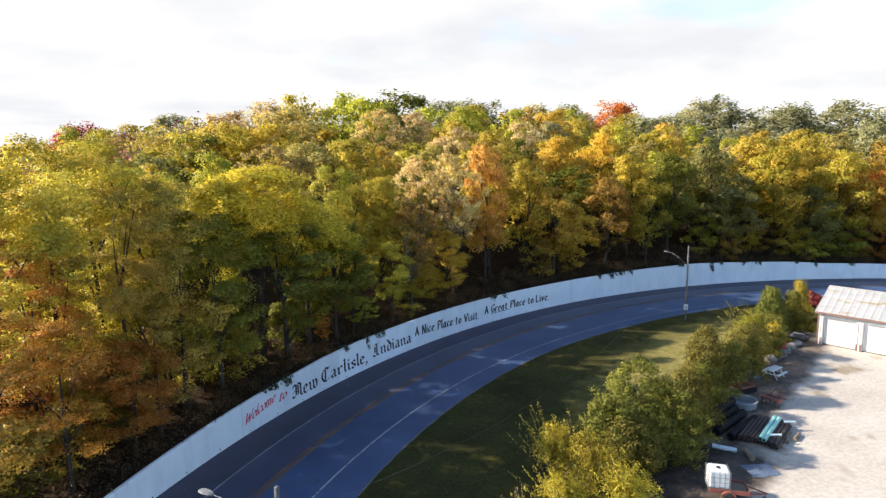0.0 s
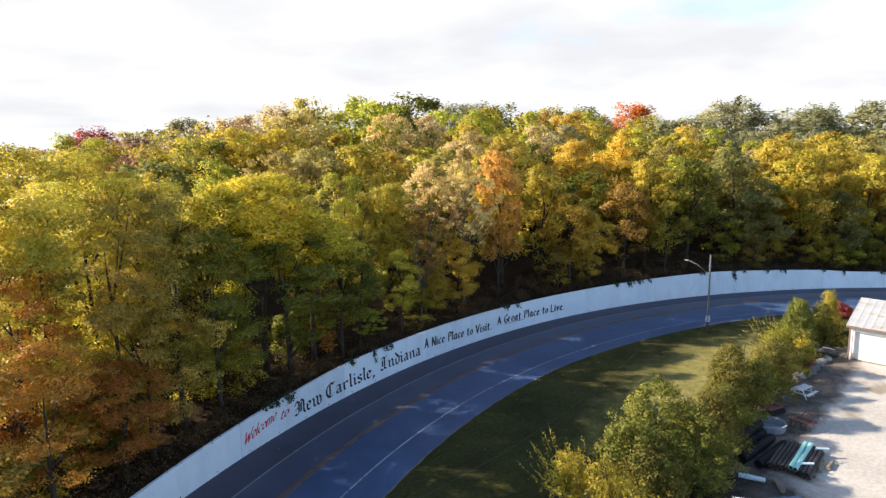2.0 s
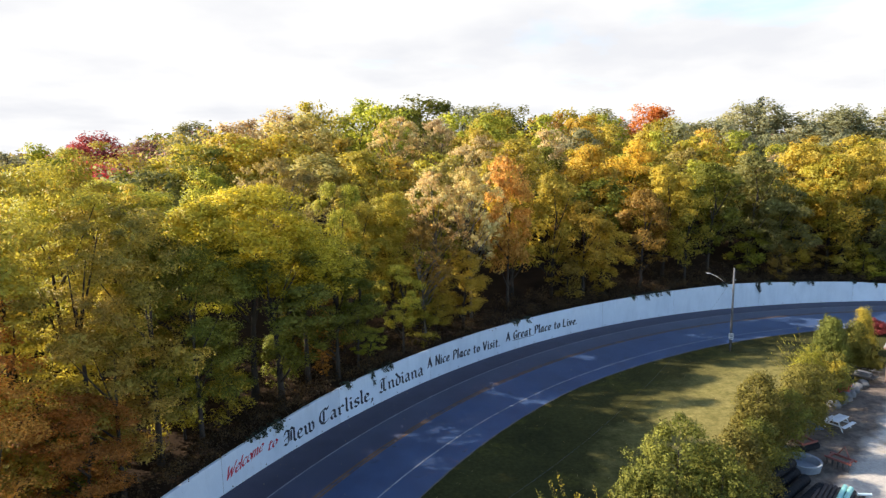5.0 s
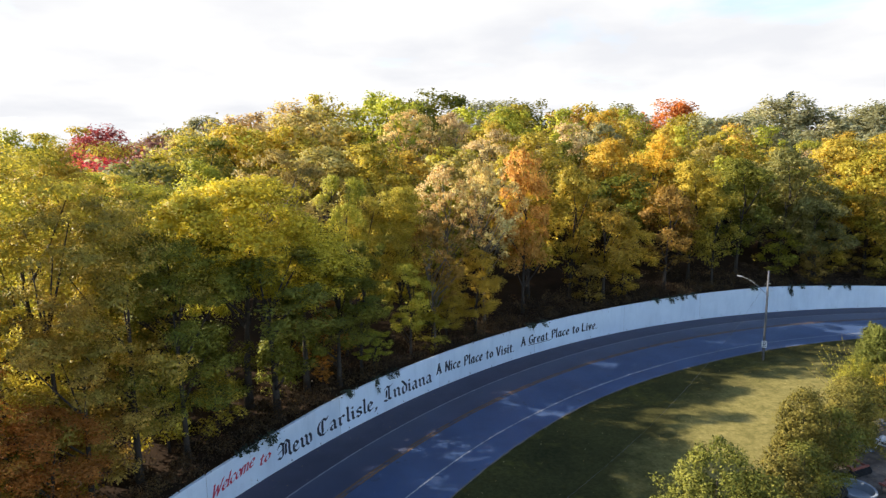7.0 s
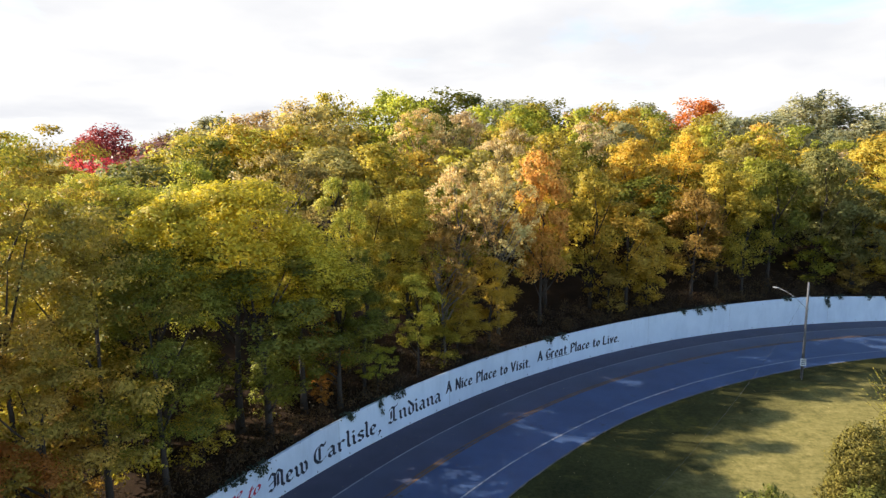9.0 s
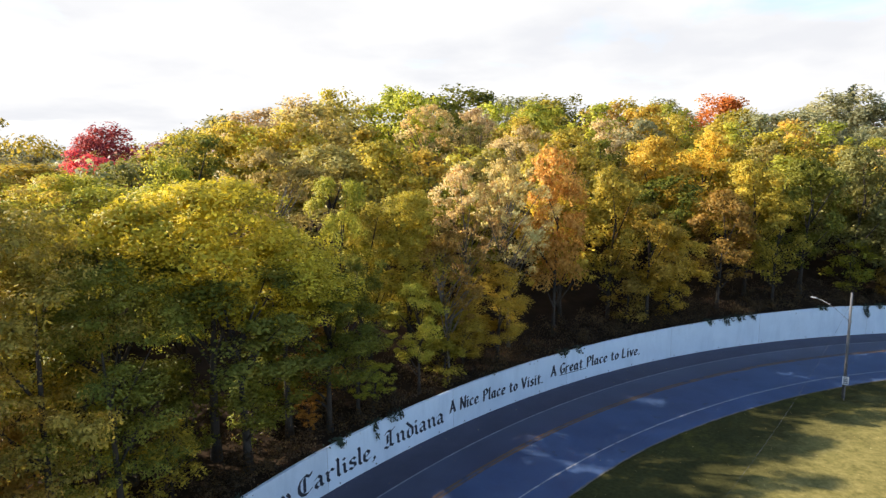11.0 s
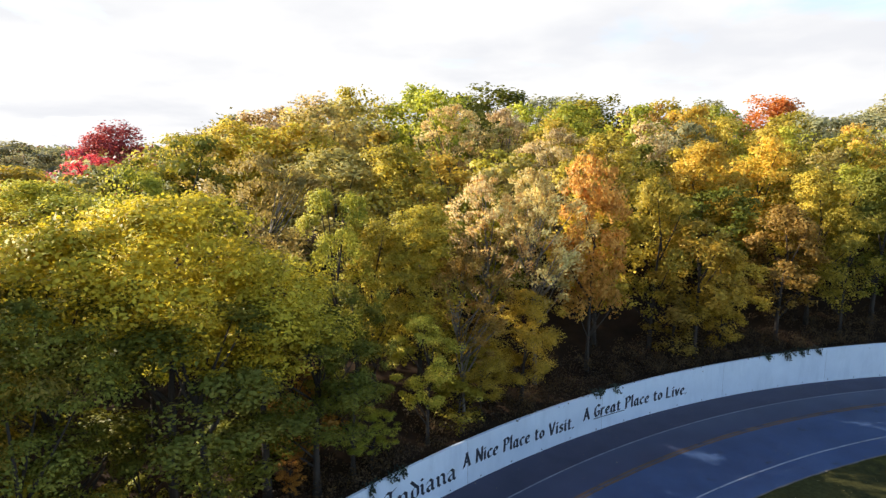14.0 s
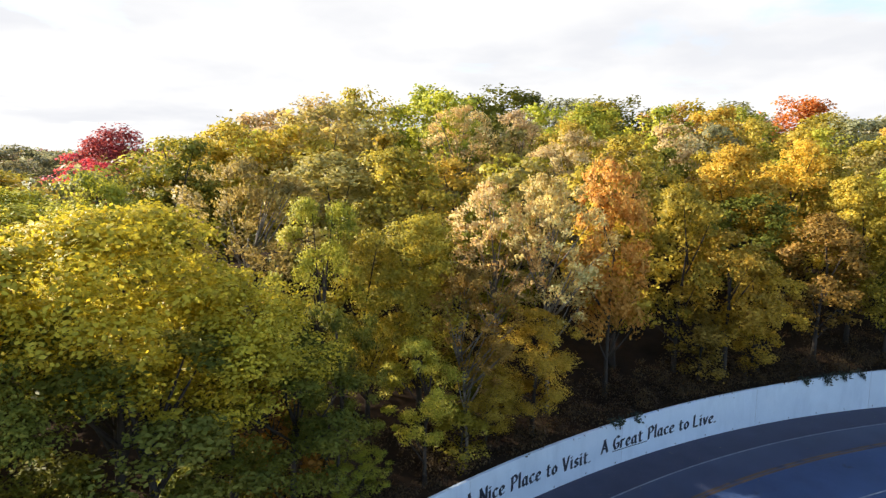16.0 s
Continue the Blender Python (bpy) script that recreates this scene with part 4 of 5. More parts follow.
plant("oak", "far", 118.1, 97.9, 29.2, 10.0)
plant("oak", "far", 121.6, 89.6, 27.2, 10.0)
plant("olive", "broad", 88.3, 55.7, 17.8, 4.4)
plant("green", "broad", 95.1, 55.5, 18.6, 4.6)


def skyline(x, y):
    """How high the wood stands there: a hump in the middle that falls off to the west."""
    bearing = math.degrees(math.atan2(x - 4, y + 6))
    slope = np.interp(bearing, (-60, -44, -37, -33, -29, -23, -15, -8, 3, 20, 29, 60), (-1.0, -0.6, -0.2, 0.2, 1.6, 4.2, 6.6, 7.5, 5.8, 5.0, 3.4, 3.2))
    return 20.5 + math.hypot(x - 4, y + 6) * math.tan(math.radians(slope)) + random.uniform(-0.8, 0.4)


def fill_woods():
    """The rest of the wood, row behind row, up the slope."""
    random.seed(21)
    tones = ["olive"] * 5 + ["lime"] * 4 + ["straw"] * 4 + ["yellow"] * 2 + ["gold"] + ["green"] * 3 + ["dark"] + ["goldolive"] * 2 + ["tan", "tan", "bronze"]
    d = 8.0
    while d < 52:
        gap = 7.0 if d < 30 else 9.2
        a = 56.0
        while a < 174:
            r = RAD + d + random.uniform(-2, 2)
            x, y, _ = arc(a + random.uniform(-1, 1), r)
            a += math.degrees(gap / r) * random.uniform(0.85, 1.2)
            if any((x - px) ** 2 + (y - py) ** 2 < (2.8 + 0.35 * pr) ** 2 for px, py, pr in planted):
                continue
            # gaps through which the low sun reaches the road
            if any((x - px) ** 2 + (y - py) ** 2 < 6 for px, py in ((0.3, 38.3), (-15.0, 20.5))):
                continue
            if 122 < a < 150 and d < 34 and random.random() < 0.45:
                continue
            z = terrain(x, y)
            tall = random.uniform(12.5, 15.0) if d < 26 else random.uniform(14.0, 17.5)
            tall = min(tall, skyline(x, y) - z)
            if a > 150:
                tall = random.uniform(13.5, 16.5) - z if d < 13 else random.uniform(8.0, 10.5)
            elif a > 137 and d < 20:
                tall = random.uniform(14.2, 16.6) - z
            elif 92 < a < 132 and d > 34:
                tall = min(20.0, skyline(x, y) - z)
            tone = random.choice(["oak", "oak", "green", "olive", "sage"] if a < 100 and d > 34 else tones)
            if a > 137 and d < 20:
                tone = random.choice(["green", "green", "olive", "dark", "lime"] if a < 150 else ["olive", "honey", "goldolive"])
            plant(tone, "far" if d > 12 or a < 130 else "mid", x, y, z + tall, random.uniform(3.8, 4.8) if d < 30 else random.uniform(4.6, 5.8))
        d += 7.0 if d < 30 else 9.0


fill_woods()


def understorey():
    """Young trees and bushes crowding the wall's top."""
    random.seed(33)
    tones = ["bronze", "green", "olive", "goldolive", "green", "olive", "rust", "lime"]
    a = 66.0
    while a < 172:
        d = random.uniform(1.6, 5.5)
        if (98 < a < 122 and random.random() < 0.65) or 121 < a < 133 or 136 < a < 141:
            a += random.uniform(1.3, 2.4)
            continue
        x, y, _ = arc(a, RAD + d)
        tone = random.choice(tones)
        plant("green" if a > 131 and tone in ("lime", "goldolive") else tone, "bush", x, y, terrain(x, y) + random.uniform(3.0, 7.0), random.uniform(1.5, 2.5))
        a += random.uniform(1.3, 2.4)


understorey()
plant("rust", "open", -5.4, 21.4, terrain(-5.4, 21.4) + 1.9, 0.7)


def far_forest(name, tone, seed, count, near, deep, radius, leaf):
    """Woods on the distant rise, too many and too far to tell apart."""
    rng = np.random.default_rng(seed)
    pts, rad = [], []
    for _ in range(count):
        a, d = rng.uniform(30, 195), near + deep * rng.random() ** 1.3
        x, y, _z = arc(a, RAD + d)
        base = terrain(x, y)
        west = smooth_step(math.degrees(math.atan2(4 - x, y + 6)), 16, 28)
        high = min(base + 14.5, skyline(x, y) - 1.2 if near < 100 else 20.5 + math.hypot(x - 4, y + 6) * (0.03 + 0.2 * (1 - west)) - radius)
        if high < base + 4:
            continue
        for _k in range(3):
            pts.append((x + rng.normal() * 2, y + rng.normal() * 2, max(base + 3, high - 8 * rng.random() ** 1.5)))
            rad.append(rng.uniform(0.75, 1.2) * radius)
    pos, nrm, size = clump_leaves(rng, np.array(pts), np.array(rad), 24, 0.8, leaf)
    me = leaf_mesh(name, pos, nrm, size, 0.8, rng)
    me.materials.append(LEAF[tone])
    tagged(new(name, me), f"distant {WORDS[tone]} woods on the rise behind", "woods", kind="stuff")


for n, tone in enumerate(("oak", "olive", "green", "straw", "plum")):
    far_forest("hill_woods", tone, 60 + n, 230, 50, 86, 2.4, 0.6)
for n, tone in enumerate(("oak", "green", "sage", "olive", "plum")):
    far_forest("far_woods", tone, 80 + n, 330, 130, 560, 4.2, 2.2)


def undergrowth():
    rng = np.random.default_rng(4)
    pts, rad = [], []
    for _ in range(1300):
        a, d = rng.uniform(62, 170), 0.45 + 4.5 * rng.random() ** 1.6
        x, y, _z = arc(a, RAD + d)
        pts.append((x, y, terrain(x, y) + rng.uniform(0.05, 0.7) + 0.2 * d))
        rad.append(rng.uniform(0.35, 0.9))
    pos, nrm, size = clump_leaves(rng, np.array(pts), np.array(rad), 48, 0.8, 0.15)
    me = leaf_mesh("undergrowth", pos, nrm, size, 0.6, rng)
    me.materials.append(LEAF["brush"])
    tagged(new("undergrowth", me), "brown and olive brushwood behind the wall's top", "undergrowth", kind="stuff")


undergrowth()


def ivy(a, width, drop, seed, lean=0.0):
    """Leaves and bare stems that hang over the wall's top."""
    rng = np.random.default_rng(seed)
    root = thing("ivy", "dark green ivy hanging over the white wall's top", "ivy", group="ivy on the wall")
    stems, pos = Shape(), []
    for _ in range(max(3, int(width * 5))):
        da = rng.normal() * width * 0.35
        length = drop * rng.uniform(0.25, 1.0) * math.exp(-(da / width) ** 2)
        ang, top = a + math.degrees(da / RAD), wall_top(a) + 0.05
        n = max(3, int(length / 0.12))
        line = []
        for i in range(n + 1):
            u = i / n
            line.append(arc(ang + math.degrees((0.12 * math.sin(u * 5 + da) + lean * u) / RAD), RAD - 0.04 - 0.05 * rng.random(), top - length * u))
        stems.tube([arc(ang, RAD + 0.25, top + 0.02)] + line, 0.008, 4)
        for p in line:
            for _k in range(5):
                pos.append(np.array(p) + rng.normal(size=3) * np.array([0.07, 0.07, 0.07]))
    for _ in range(int(60 * width)):
        x, y, z = arc(a + math.degrees(rng.normal() * width * 0.5 / RAD), RAD + rng.uniform(-0.12, 0.4), wall_top(a) + rng.uniform(-0.1, 0.28))
        pos.append(np.array([x, y, z]))
    pos = np.array(pos)
    inward = np.array([CX, CY, 0]) - pos
    inward /= np.linalg.norm(inward, axis=1, keepdims=True)
    nrm = inward * np.array([1, 1, 0]) + np.array([0, 0, 0.4]) + 0.4 * rng.normal(size=pos.shape)
    me = leaf_mesh("leaves", pos, nrm, rng.uniform(0.10, 0.19, len(pos)), 0.8, rng)
    me.materials.append(LEAF["ivy"])
    ob = new("leaves", me)
    ob.parent = root
    part("stem", stems, BARK, root, "thin brown stem")


for n, (a, width, drop) in enumerate(((149.5, 1.2, 0.45), (148.4, 1.0, 0.8), (142.9, 1.0, 0.55), (140.8, 0.6, 1.3), (139.8, 0.5, 1.0), (139.2, 0.4, 0.6), (126.4, 1.1, 0.45), (125.0, 0.7, 0.6),
                                      (112.9, 0.9, 0.5), (111.2, 1.1, 1.0), (109.9, 1.0, 0.7), (108.8, 0.7, 0.8), (102.2, 1.0, 0.45), (98.3, 0.6, 1.7), (97.2, 0.7, 0.5), (94.4, 0.6, 0.5), (92.6, 0.8, 0.8), (88.2, 0.5, 0.5), (86.0, 0.4, 0.7), (82.0, 0.8, 0.4))):
    ivy(a, width, drop, 40 + n)


# ---- the strip of grass and its hedge ----
def fallen_leaves():
    rng = np.random.default_rng(14)
    pts = []
    for _ in range(1500):
        a, d = rng.uniform(95, 178), 11.3 + 26 * rng.random()
        pts.append(arc(a, RAD - d, 0.0))
    for _ in range(900):
        pts.append(arc(rng.uniform(70, 175), RAD - 11 * rng.random() ** 3, 0.02))
    pos = np.array(pts) + np.array([0, 0, 0.02])
    nrm = np.array([0, 0, 1.0]) + 0.35 * rng.normal(size=pos.shape)
    me = leaf_mesh("fallen_leaves", pos, nrm, rng.uniform(0.03, 0.065, len(pos)), 0.7, rng)
    me.materials.append(LEAF["litter"])
    tagged(new("fallen_leaves", me), "scattered dry yellow leaves on grass and road", "leaves", kind="stuff")


fallen_leaves()


def shrub(colour, x, y, height, radius, form, label, seed, name="shrub"):
    rng = np.random.default_rng(seed)
    root = thing(name, label, "shrub", pose(x, y, -0.03), group="hedge of mixed shrubs")
    stems = Shape()
    if form == "cone":
        c, r = [], []
        ph = rng.uniform(0, 6.28, 3)
        for z in np.arange(0.35, height * 0.97, 0.26):
            w = radius * min(1.0, (1 - z / height) ** 0.5 * 1.25) * rng.uniform(0.88, 1.08) * (0.75 + 0.25 * min(z / 0.9, 1))
            for k in range(max(5, int(21 * w / radius))):
                t, u = rng.uniform(0, 2 * math.pi), rng.uniform(0.4, 0.75) if k % 3 == 0 else rng.uniform(0.84, 1.06)
                u *= 1 + 0.15 * math.sin(3 * t + ph[0] + 1.6 * z) + 0.11 * math.sin(5 * t + ph[1] - 2.7 * z) + 0.06 * math.sin(2 * t + ph[2] + 4.1 * z)
                c.append((math.cos(t) * w * u, math.sin(t) * w * u, z + rng.normal() * 0.14))
                r.append(rng.uniform(0.18, 0.46))
        c = np.array(c)
        pos, nrm, size = clump_leaves(rng, c, np.array(r), 64, 1.1, 0.13, 0.3, 0.5)
        along = np.repeat(np.column_stack([c[:, :2] * 0.5, np.ones(len(c))]), 64, axis=0)
        me = leaf_mesh("foliage", pos, nrm, size, 0.55, rng, along, facing(pos, c, 64, pos * np.array([0, 0, 1]), 1.1, 0.75, 0.3))
        stems.tube([(0, 0, 0), (0, 0, height * 0.7)], [0.11, 0.03], 7)
    elif form == "round":
        c = crown_points(rng, 140, radius * 0.85, 0.2, height * 0.95, 12)
        pos, nrm, size = clump_leaves(rng, c, rng.uniform(0.3, 0.55, len(c)) * radius / 1.6, 70, 0.85, 0.125)
        me = leaf_mesh("foliage", pos, nrm, size, 0.6, rng, None, facing(pos, c, 70, c.mean(0)))
        for k in rng.choice(len(c), 12, replace=False):
            stems.tube([(0, 0, 0), tuple(c[k] * np.array([0.4, 0.4, 0.6])), tuple(c[k])], [0.05, 0.03, 0.01], 5)
    else:
        # long arching shoots set with small leaves
        pos, nrm, size, along = [], [], [], []
        for k in range(220):
            t, out = rng.uniform(0, 2 * math.pi), rng.uniform(0.25, 1.0)
            tall = height * rng.uniform(0.5, 0.9) * (1.15 - 0.45 * out)
            whip = k % 11 == 0
            if whip:
                t, out = rng.uniform(1.5, 4.6), rng.uniform(0.5, 1.7)
                tall = height * rng.uniform(0.95, 1.25) * (1.25 - 0.4 * out)
            end = np.array([math.cos(t) * radius * out, math.sin(t) * radius * out, tall])
            line = [np.array([end[0] * u ** 1.4, end[1] * u ** 1.4, tall * math.sin(u * (1.6 + 0.5 * out)) / math.sin(min(1.57, 1.6 + 0.5 * out))]) for u in np.linspace(0, 1, 9)]
            if whip:
                end = np.array([math.cos(t) * radius * out, math.sin(t) * radius * out, tall])
                line = [end * np.array([u, u, u ** 0.85]) for u in np.linspace(0, 1, 9)]
            if k < 40 or whip:
                stems.tube([tuple(p) for p in line], [0.02 - 0.0018 * i for i in range(9)], 4)
            for i in range(2, 9):
                for _ in range(8 if whip else 9):
                    pos.append(line[i] + (line[i - 1] - line[i]) * rng.random() + rng.normal(size=3) * (0.045 if whip else 0.07))
                    nrm.append(rng.normal(size=3) + np.array([0, 0, 0.5]))
                    along.append(line[i] - line[i - 1])
                    size.append(rng.uniform(0.07, 0.14))
        me = leaf_mesh("foliage", np.array(pos), np.array(nrm), np.array(size), 0.42, rng, np.array(along) * 4, np.array(pos) * np.array([1, 1, 0.6]) + np.array([0, 0, 0.5]) - np.array([0, 0, height * 0.3]))
    me.materials.append(LEAF[colour])
    ob = new("foliage", me)
    ob.parent = root
    part("stem", stems, BARK, root, "brown woody stem")
    return root


shrub("shoot", 11.6, -0.9, 4.5, 2.7, "arching", "pale yellow-olive shrub with long arching shoots", 3)
shrub("shoot", 9.4, -3.0, 3.4, 2.0, "arching", "yellow-olive shrub with long arching shoots", 4)
shrub("shoot", 12.9, -2.6, 3.4, 2.0, "arching", "yellow-olive shrub with long arching shoots", 5)
shrub("tan", 7.0, -4.6, 2.6, 1.5, "arching", "half-bare grey-brown shrub with thin twigs", 6)
shrub("shoot", 10.1, 0.9, 4.6, 1.9, "arching", "straw-brown shrub with upright leafy shoots", 7)
shrub("cedar", 16.7, 4.7, 6.5, 2.6, "cone", "tall browning evergreen with dense upright sprays", 8, "evergreen_shrub")
shrub("cedar", 18.7, 3.6, 5.0, 2.2, "cone", "evergreen with dense upright sprays", 9, "evergreen_shrub")
shrub("cedar", 14.2, 2.5, 4.9, 2.1, "cone", "evergreen with dense upright sprays", 10, "evergreen_shrub")
shrub("browned", 15.0, 1.5, 3.9, 1.7, "cone", "browned evergreen with dense upright sprays", 28, "evergreen_shrub")
shrub("browned", 21.5, 6.8, 4.4, 1.8, "cone", "browned evergreen with dense upright sprays", 11, "evergreen_shrub")
shrub("cedar", 23.6, 8.7, 4.2, 1.8, "round", "olive-green leafy garden shrub", 12)
shrub("browned", 25.5, 11.6, 6.2, 1.7, "cone", "pointed browning evergreen with upright sprays", 13, "evergreen_shrub")
shrub("cedar", 27.6, 11.9, 4.2, 1.7, "round", "olive-green leafy garden shrub", 14)
shrub("browned", 29.4, 14.4, 4.4, 1.9, "round", "brown and olive leafy shrub", 15)
shrub("browned", 31.6, 15.8, 4.4, 1.7, "cone", "browned evergreen with dense upright sprays", 16, "evergreen_shrub")
shrub("browned", 33.8, 18.1, 4.5, 1.9, "round", "brown and olive leafy shrub", 17)
shrub("lime", 36.3, 21.6, 5.2, 2.2, "arching", "pale yellow-green shrub with plumed arching shoots", 18)
shrub("cedar", 37.6, 20.4, 3.9, 1.6, "round", "olive-green leafy garden shrub", 19)
shrub("yew", 42.2, 27.0, 5.2, 1.4, "cone", "upright green evergreen with a rounded tip", 20, "evergreen_shrub")
shrub("yew", 43.6, 29.3, 4.9, 1.2, "cone", "upright green evergreen with a rounded tip", 21, "evergreen_shrub")
shrub("yellow", 40.8, 24.2, 2.1, 1.1, "round", "low yellow leafy shrub", 22)
shrub("cedar", 45.4, 28.3, 4.6, 1.3, "cone", "slim olive upright evergreen shrub", 23, "evergreen_shrub")
shrub("amber", 49.2, 31.9, 4.9, 0.9, "cone", "yellow-olive upright leafy shrub", 24)
shrub("crimson", 38.9, 21.2, 0.9, 0.7, "round", "low red-leaved shrub beside grey stones", 25)
shrub("red", 55.8, 37.8, 1.6, 1.1, "round", "dark red leafy shrub behind the garage", 27)
shrub("cedar", 46.1, 27.1, 2.6, 1.2, "round", "low olive-green leafy garden shrub", 26)


# ---- poles, sign, cable ----
def utility_pole(x, y, height, arm_z, head, label):
    root = thing("utility_pole", label, "utility pole", pose(x, y, -0.03), group="poles along the road")
    part("post", Shape().tube([(0, 0, 0), (0, 0, height * 0.5), (0, 0, height)], [0.125, 0.105, 0.085], 12), POLE_WOOD, root, smooth=True)
    hx, hy, hz = head[0] - x, head[1] - y, head[2]
    arm = part("lamp_arm", Shape().tube([(0, 0, arm_z)] + [(hx * u, hy * u, arm_z + (hz - arm_z) * math.sin(u * 1.57)) for u in (0.2, 0.4, 0.6, 0.8, 0.95)], 0.018, 6), GALV, root, "thin grey metal lamp arm")
    turn = math.atan2(hy, hx)
    housing = Shape()
    for u, w, h in ((0.0, 0.05, 0.04), (0.12, 0.11, 0.08), (0.4, 0.15, 0.09), (0.62, 0.11, 0.06), (0.7, 0.03, 0.02)):
        housing.v += [(hx * 0.93 + math.cos(turn) * u - math.sin(turn) * sw, hy * 0.93 + math.sin(turn) * u + math.cos(turn) * sw, hz + dz) for sw, dz in ((-w, 0), (w, 0), (w * 0.7, h), (-w * 0.7, h))]
    for i in range(4):
        housing.f += [(4 * i + k, 4 * i + (k + 1) % 4, 4 * i + 4 + (k + 1) % 4, 4 * i + 4 + k) for k in range(4)]
    housing.f += [(3, 2, 1, 0), (16, 17, 18, 19)]
    lamp = part("lamp_head", housing, GALV, arm, "pale grey lamp head")
    lens = Shape().lathe([(0.0, -0.05), (0.08, -0.04), (0.1, 0.0), (0.0, 0.0)], (hx * 0.93 + math.cos(turn) * 0.4, hy * 0.93 + math.sin(turn) * 0.4, hz), 12)
    part("crossbolt", Shape().tube([(-0.2, 0, height - 1.35), (0.2, 0, height - 1.35)], 0.02, 6), GALV, root)
    part("insulator", Shape().lathe([(0.0, 0.0), (0.05, 0.0), (0.06, 0.05), (0.035, 0.1), (0.0, 0.11)], (0.18, 0, height - 1.34), 10), LENS, root, "pale ceramic insulator")
    part("bracket", Shape().box((0.1, 0.34, 0.12), (0, 0, arm_z)), GALV, root)
    part("lens", lens, LENS, root, "milky lamp lens")
    return root


utility_pole(36.4, 34.45, 9.05, 6.6, (35.2, 37.3, 7.95), "weathered wooden pole with a street lamp on grass")
utility_pole(-3.7, -12.8, 9.0, 7.4, (-6.37, -11.12, 8.0), "weathered wooden pole with a street lamp on grass")


def cable(a, b, sag, radius):
    line = []
    for i in range(33):
        u = i / 32
        line.append((a[0] + (b[0] - a[0]) * u, a[1] + (b[1] - a[1]) * u, a[2] + (b[2] - a[2]) * u - 4 * sag * u * (1 - u)))
    ob = part("cable", Shape().tube(line, radius, 5), CABLE, None)
    tagged(ob, "thin grey cable slung from pole to pole", "cable")


cable((36.4, 34.45, 8.2), (-2.34, -6.83, 4.86), 3.4, 0.006)


def road_sign(x, y, turn):
    root = thing("road_sign", "small white road sign with dark bars on a steel post", "road sign", pose(x, y, -0.03, 0, 0, turn))
    part("post", Shape().box((0.05, 0.04, 2.15), (0, 0.03, 1.07)), GALV, root)
    plate = part("plate", Shape().box((0.46, 0.012, 0.68), (0, 0, 1.72)), SIGN_WHITE, root, "white sheet-metal plate")
    for z, w, h in ((1.98, 0.3, 0.05), (1.85, 0.34, 0.09), (1.68, 0.3, 0.12), (1.5, 0.33, 0.08)):
        part("mark", Shape().box((w, 0.004, h), (0, -0.0085, z)), INK, plate, "dark unreadable bar")


road_sign(36.1, 33.9, -22)


# ---- garage and yard ----
def flat_patch(name, outline, z, mat, label, category, seed, rough=0.35):
    """A patch of ground with an uneven rim."""
    rng = np.random.default_rng(seed)
    pts = []
    for i, (x, y) in enumerate(outline):
        nx, ny = outline[(i + 1) % len(outline)]
        n = max(2, int(math.hypot(nx - x, ny - y) / 0.8))
        for k in range(n):
            u = k / n
            pts.append((x + (nx - x) * u + rng.normal() * rough * 0.5, y + (ny - y) * u + rng.normal() * rough * 0.5, z))
    ob = part(name, Shape().add(pts, [tuple(range(len(pts)))]), mat, None)
    bm = bmesh.new()
    bm.from_mesh(ob.data)
    bmesh.ops.triangulate(bm, faces=bm.faces[:])
    for f in bm.faces:
        if f.normal.z < 0:
            f.normal_flip()
    bm.to_mesh(ob.data)
    bm.free()
    return tagged(ob, label, category, kind="structure")


flat_patch("yard", ((14.4, 0.6), (22.6, 6.9), (28.3, 12.7), (35.8, 18.7), (43.6, 24.6), (48, 28), (61, 6), (66, -12), (46, -50), (4, -50), (8, -15), (12.3, -5.6)), 0.004, YARD, "pale sunlit gravel yard with soil and painted shade along the hedge", "yard", 2)


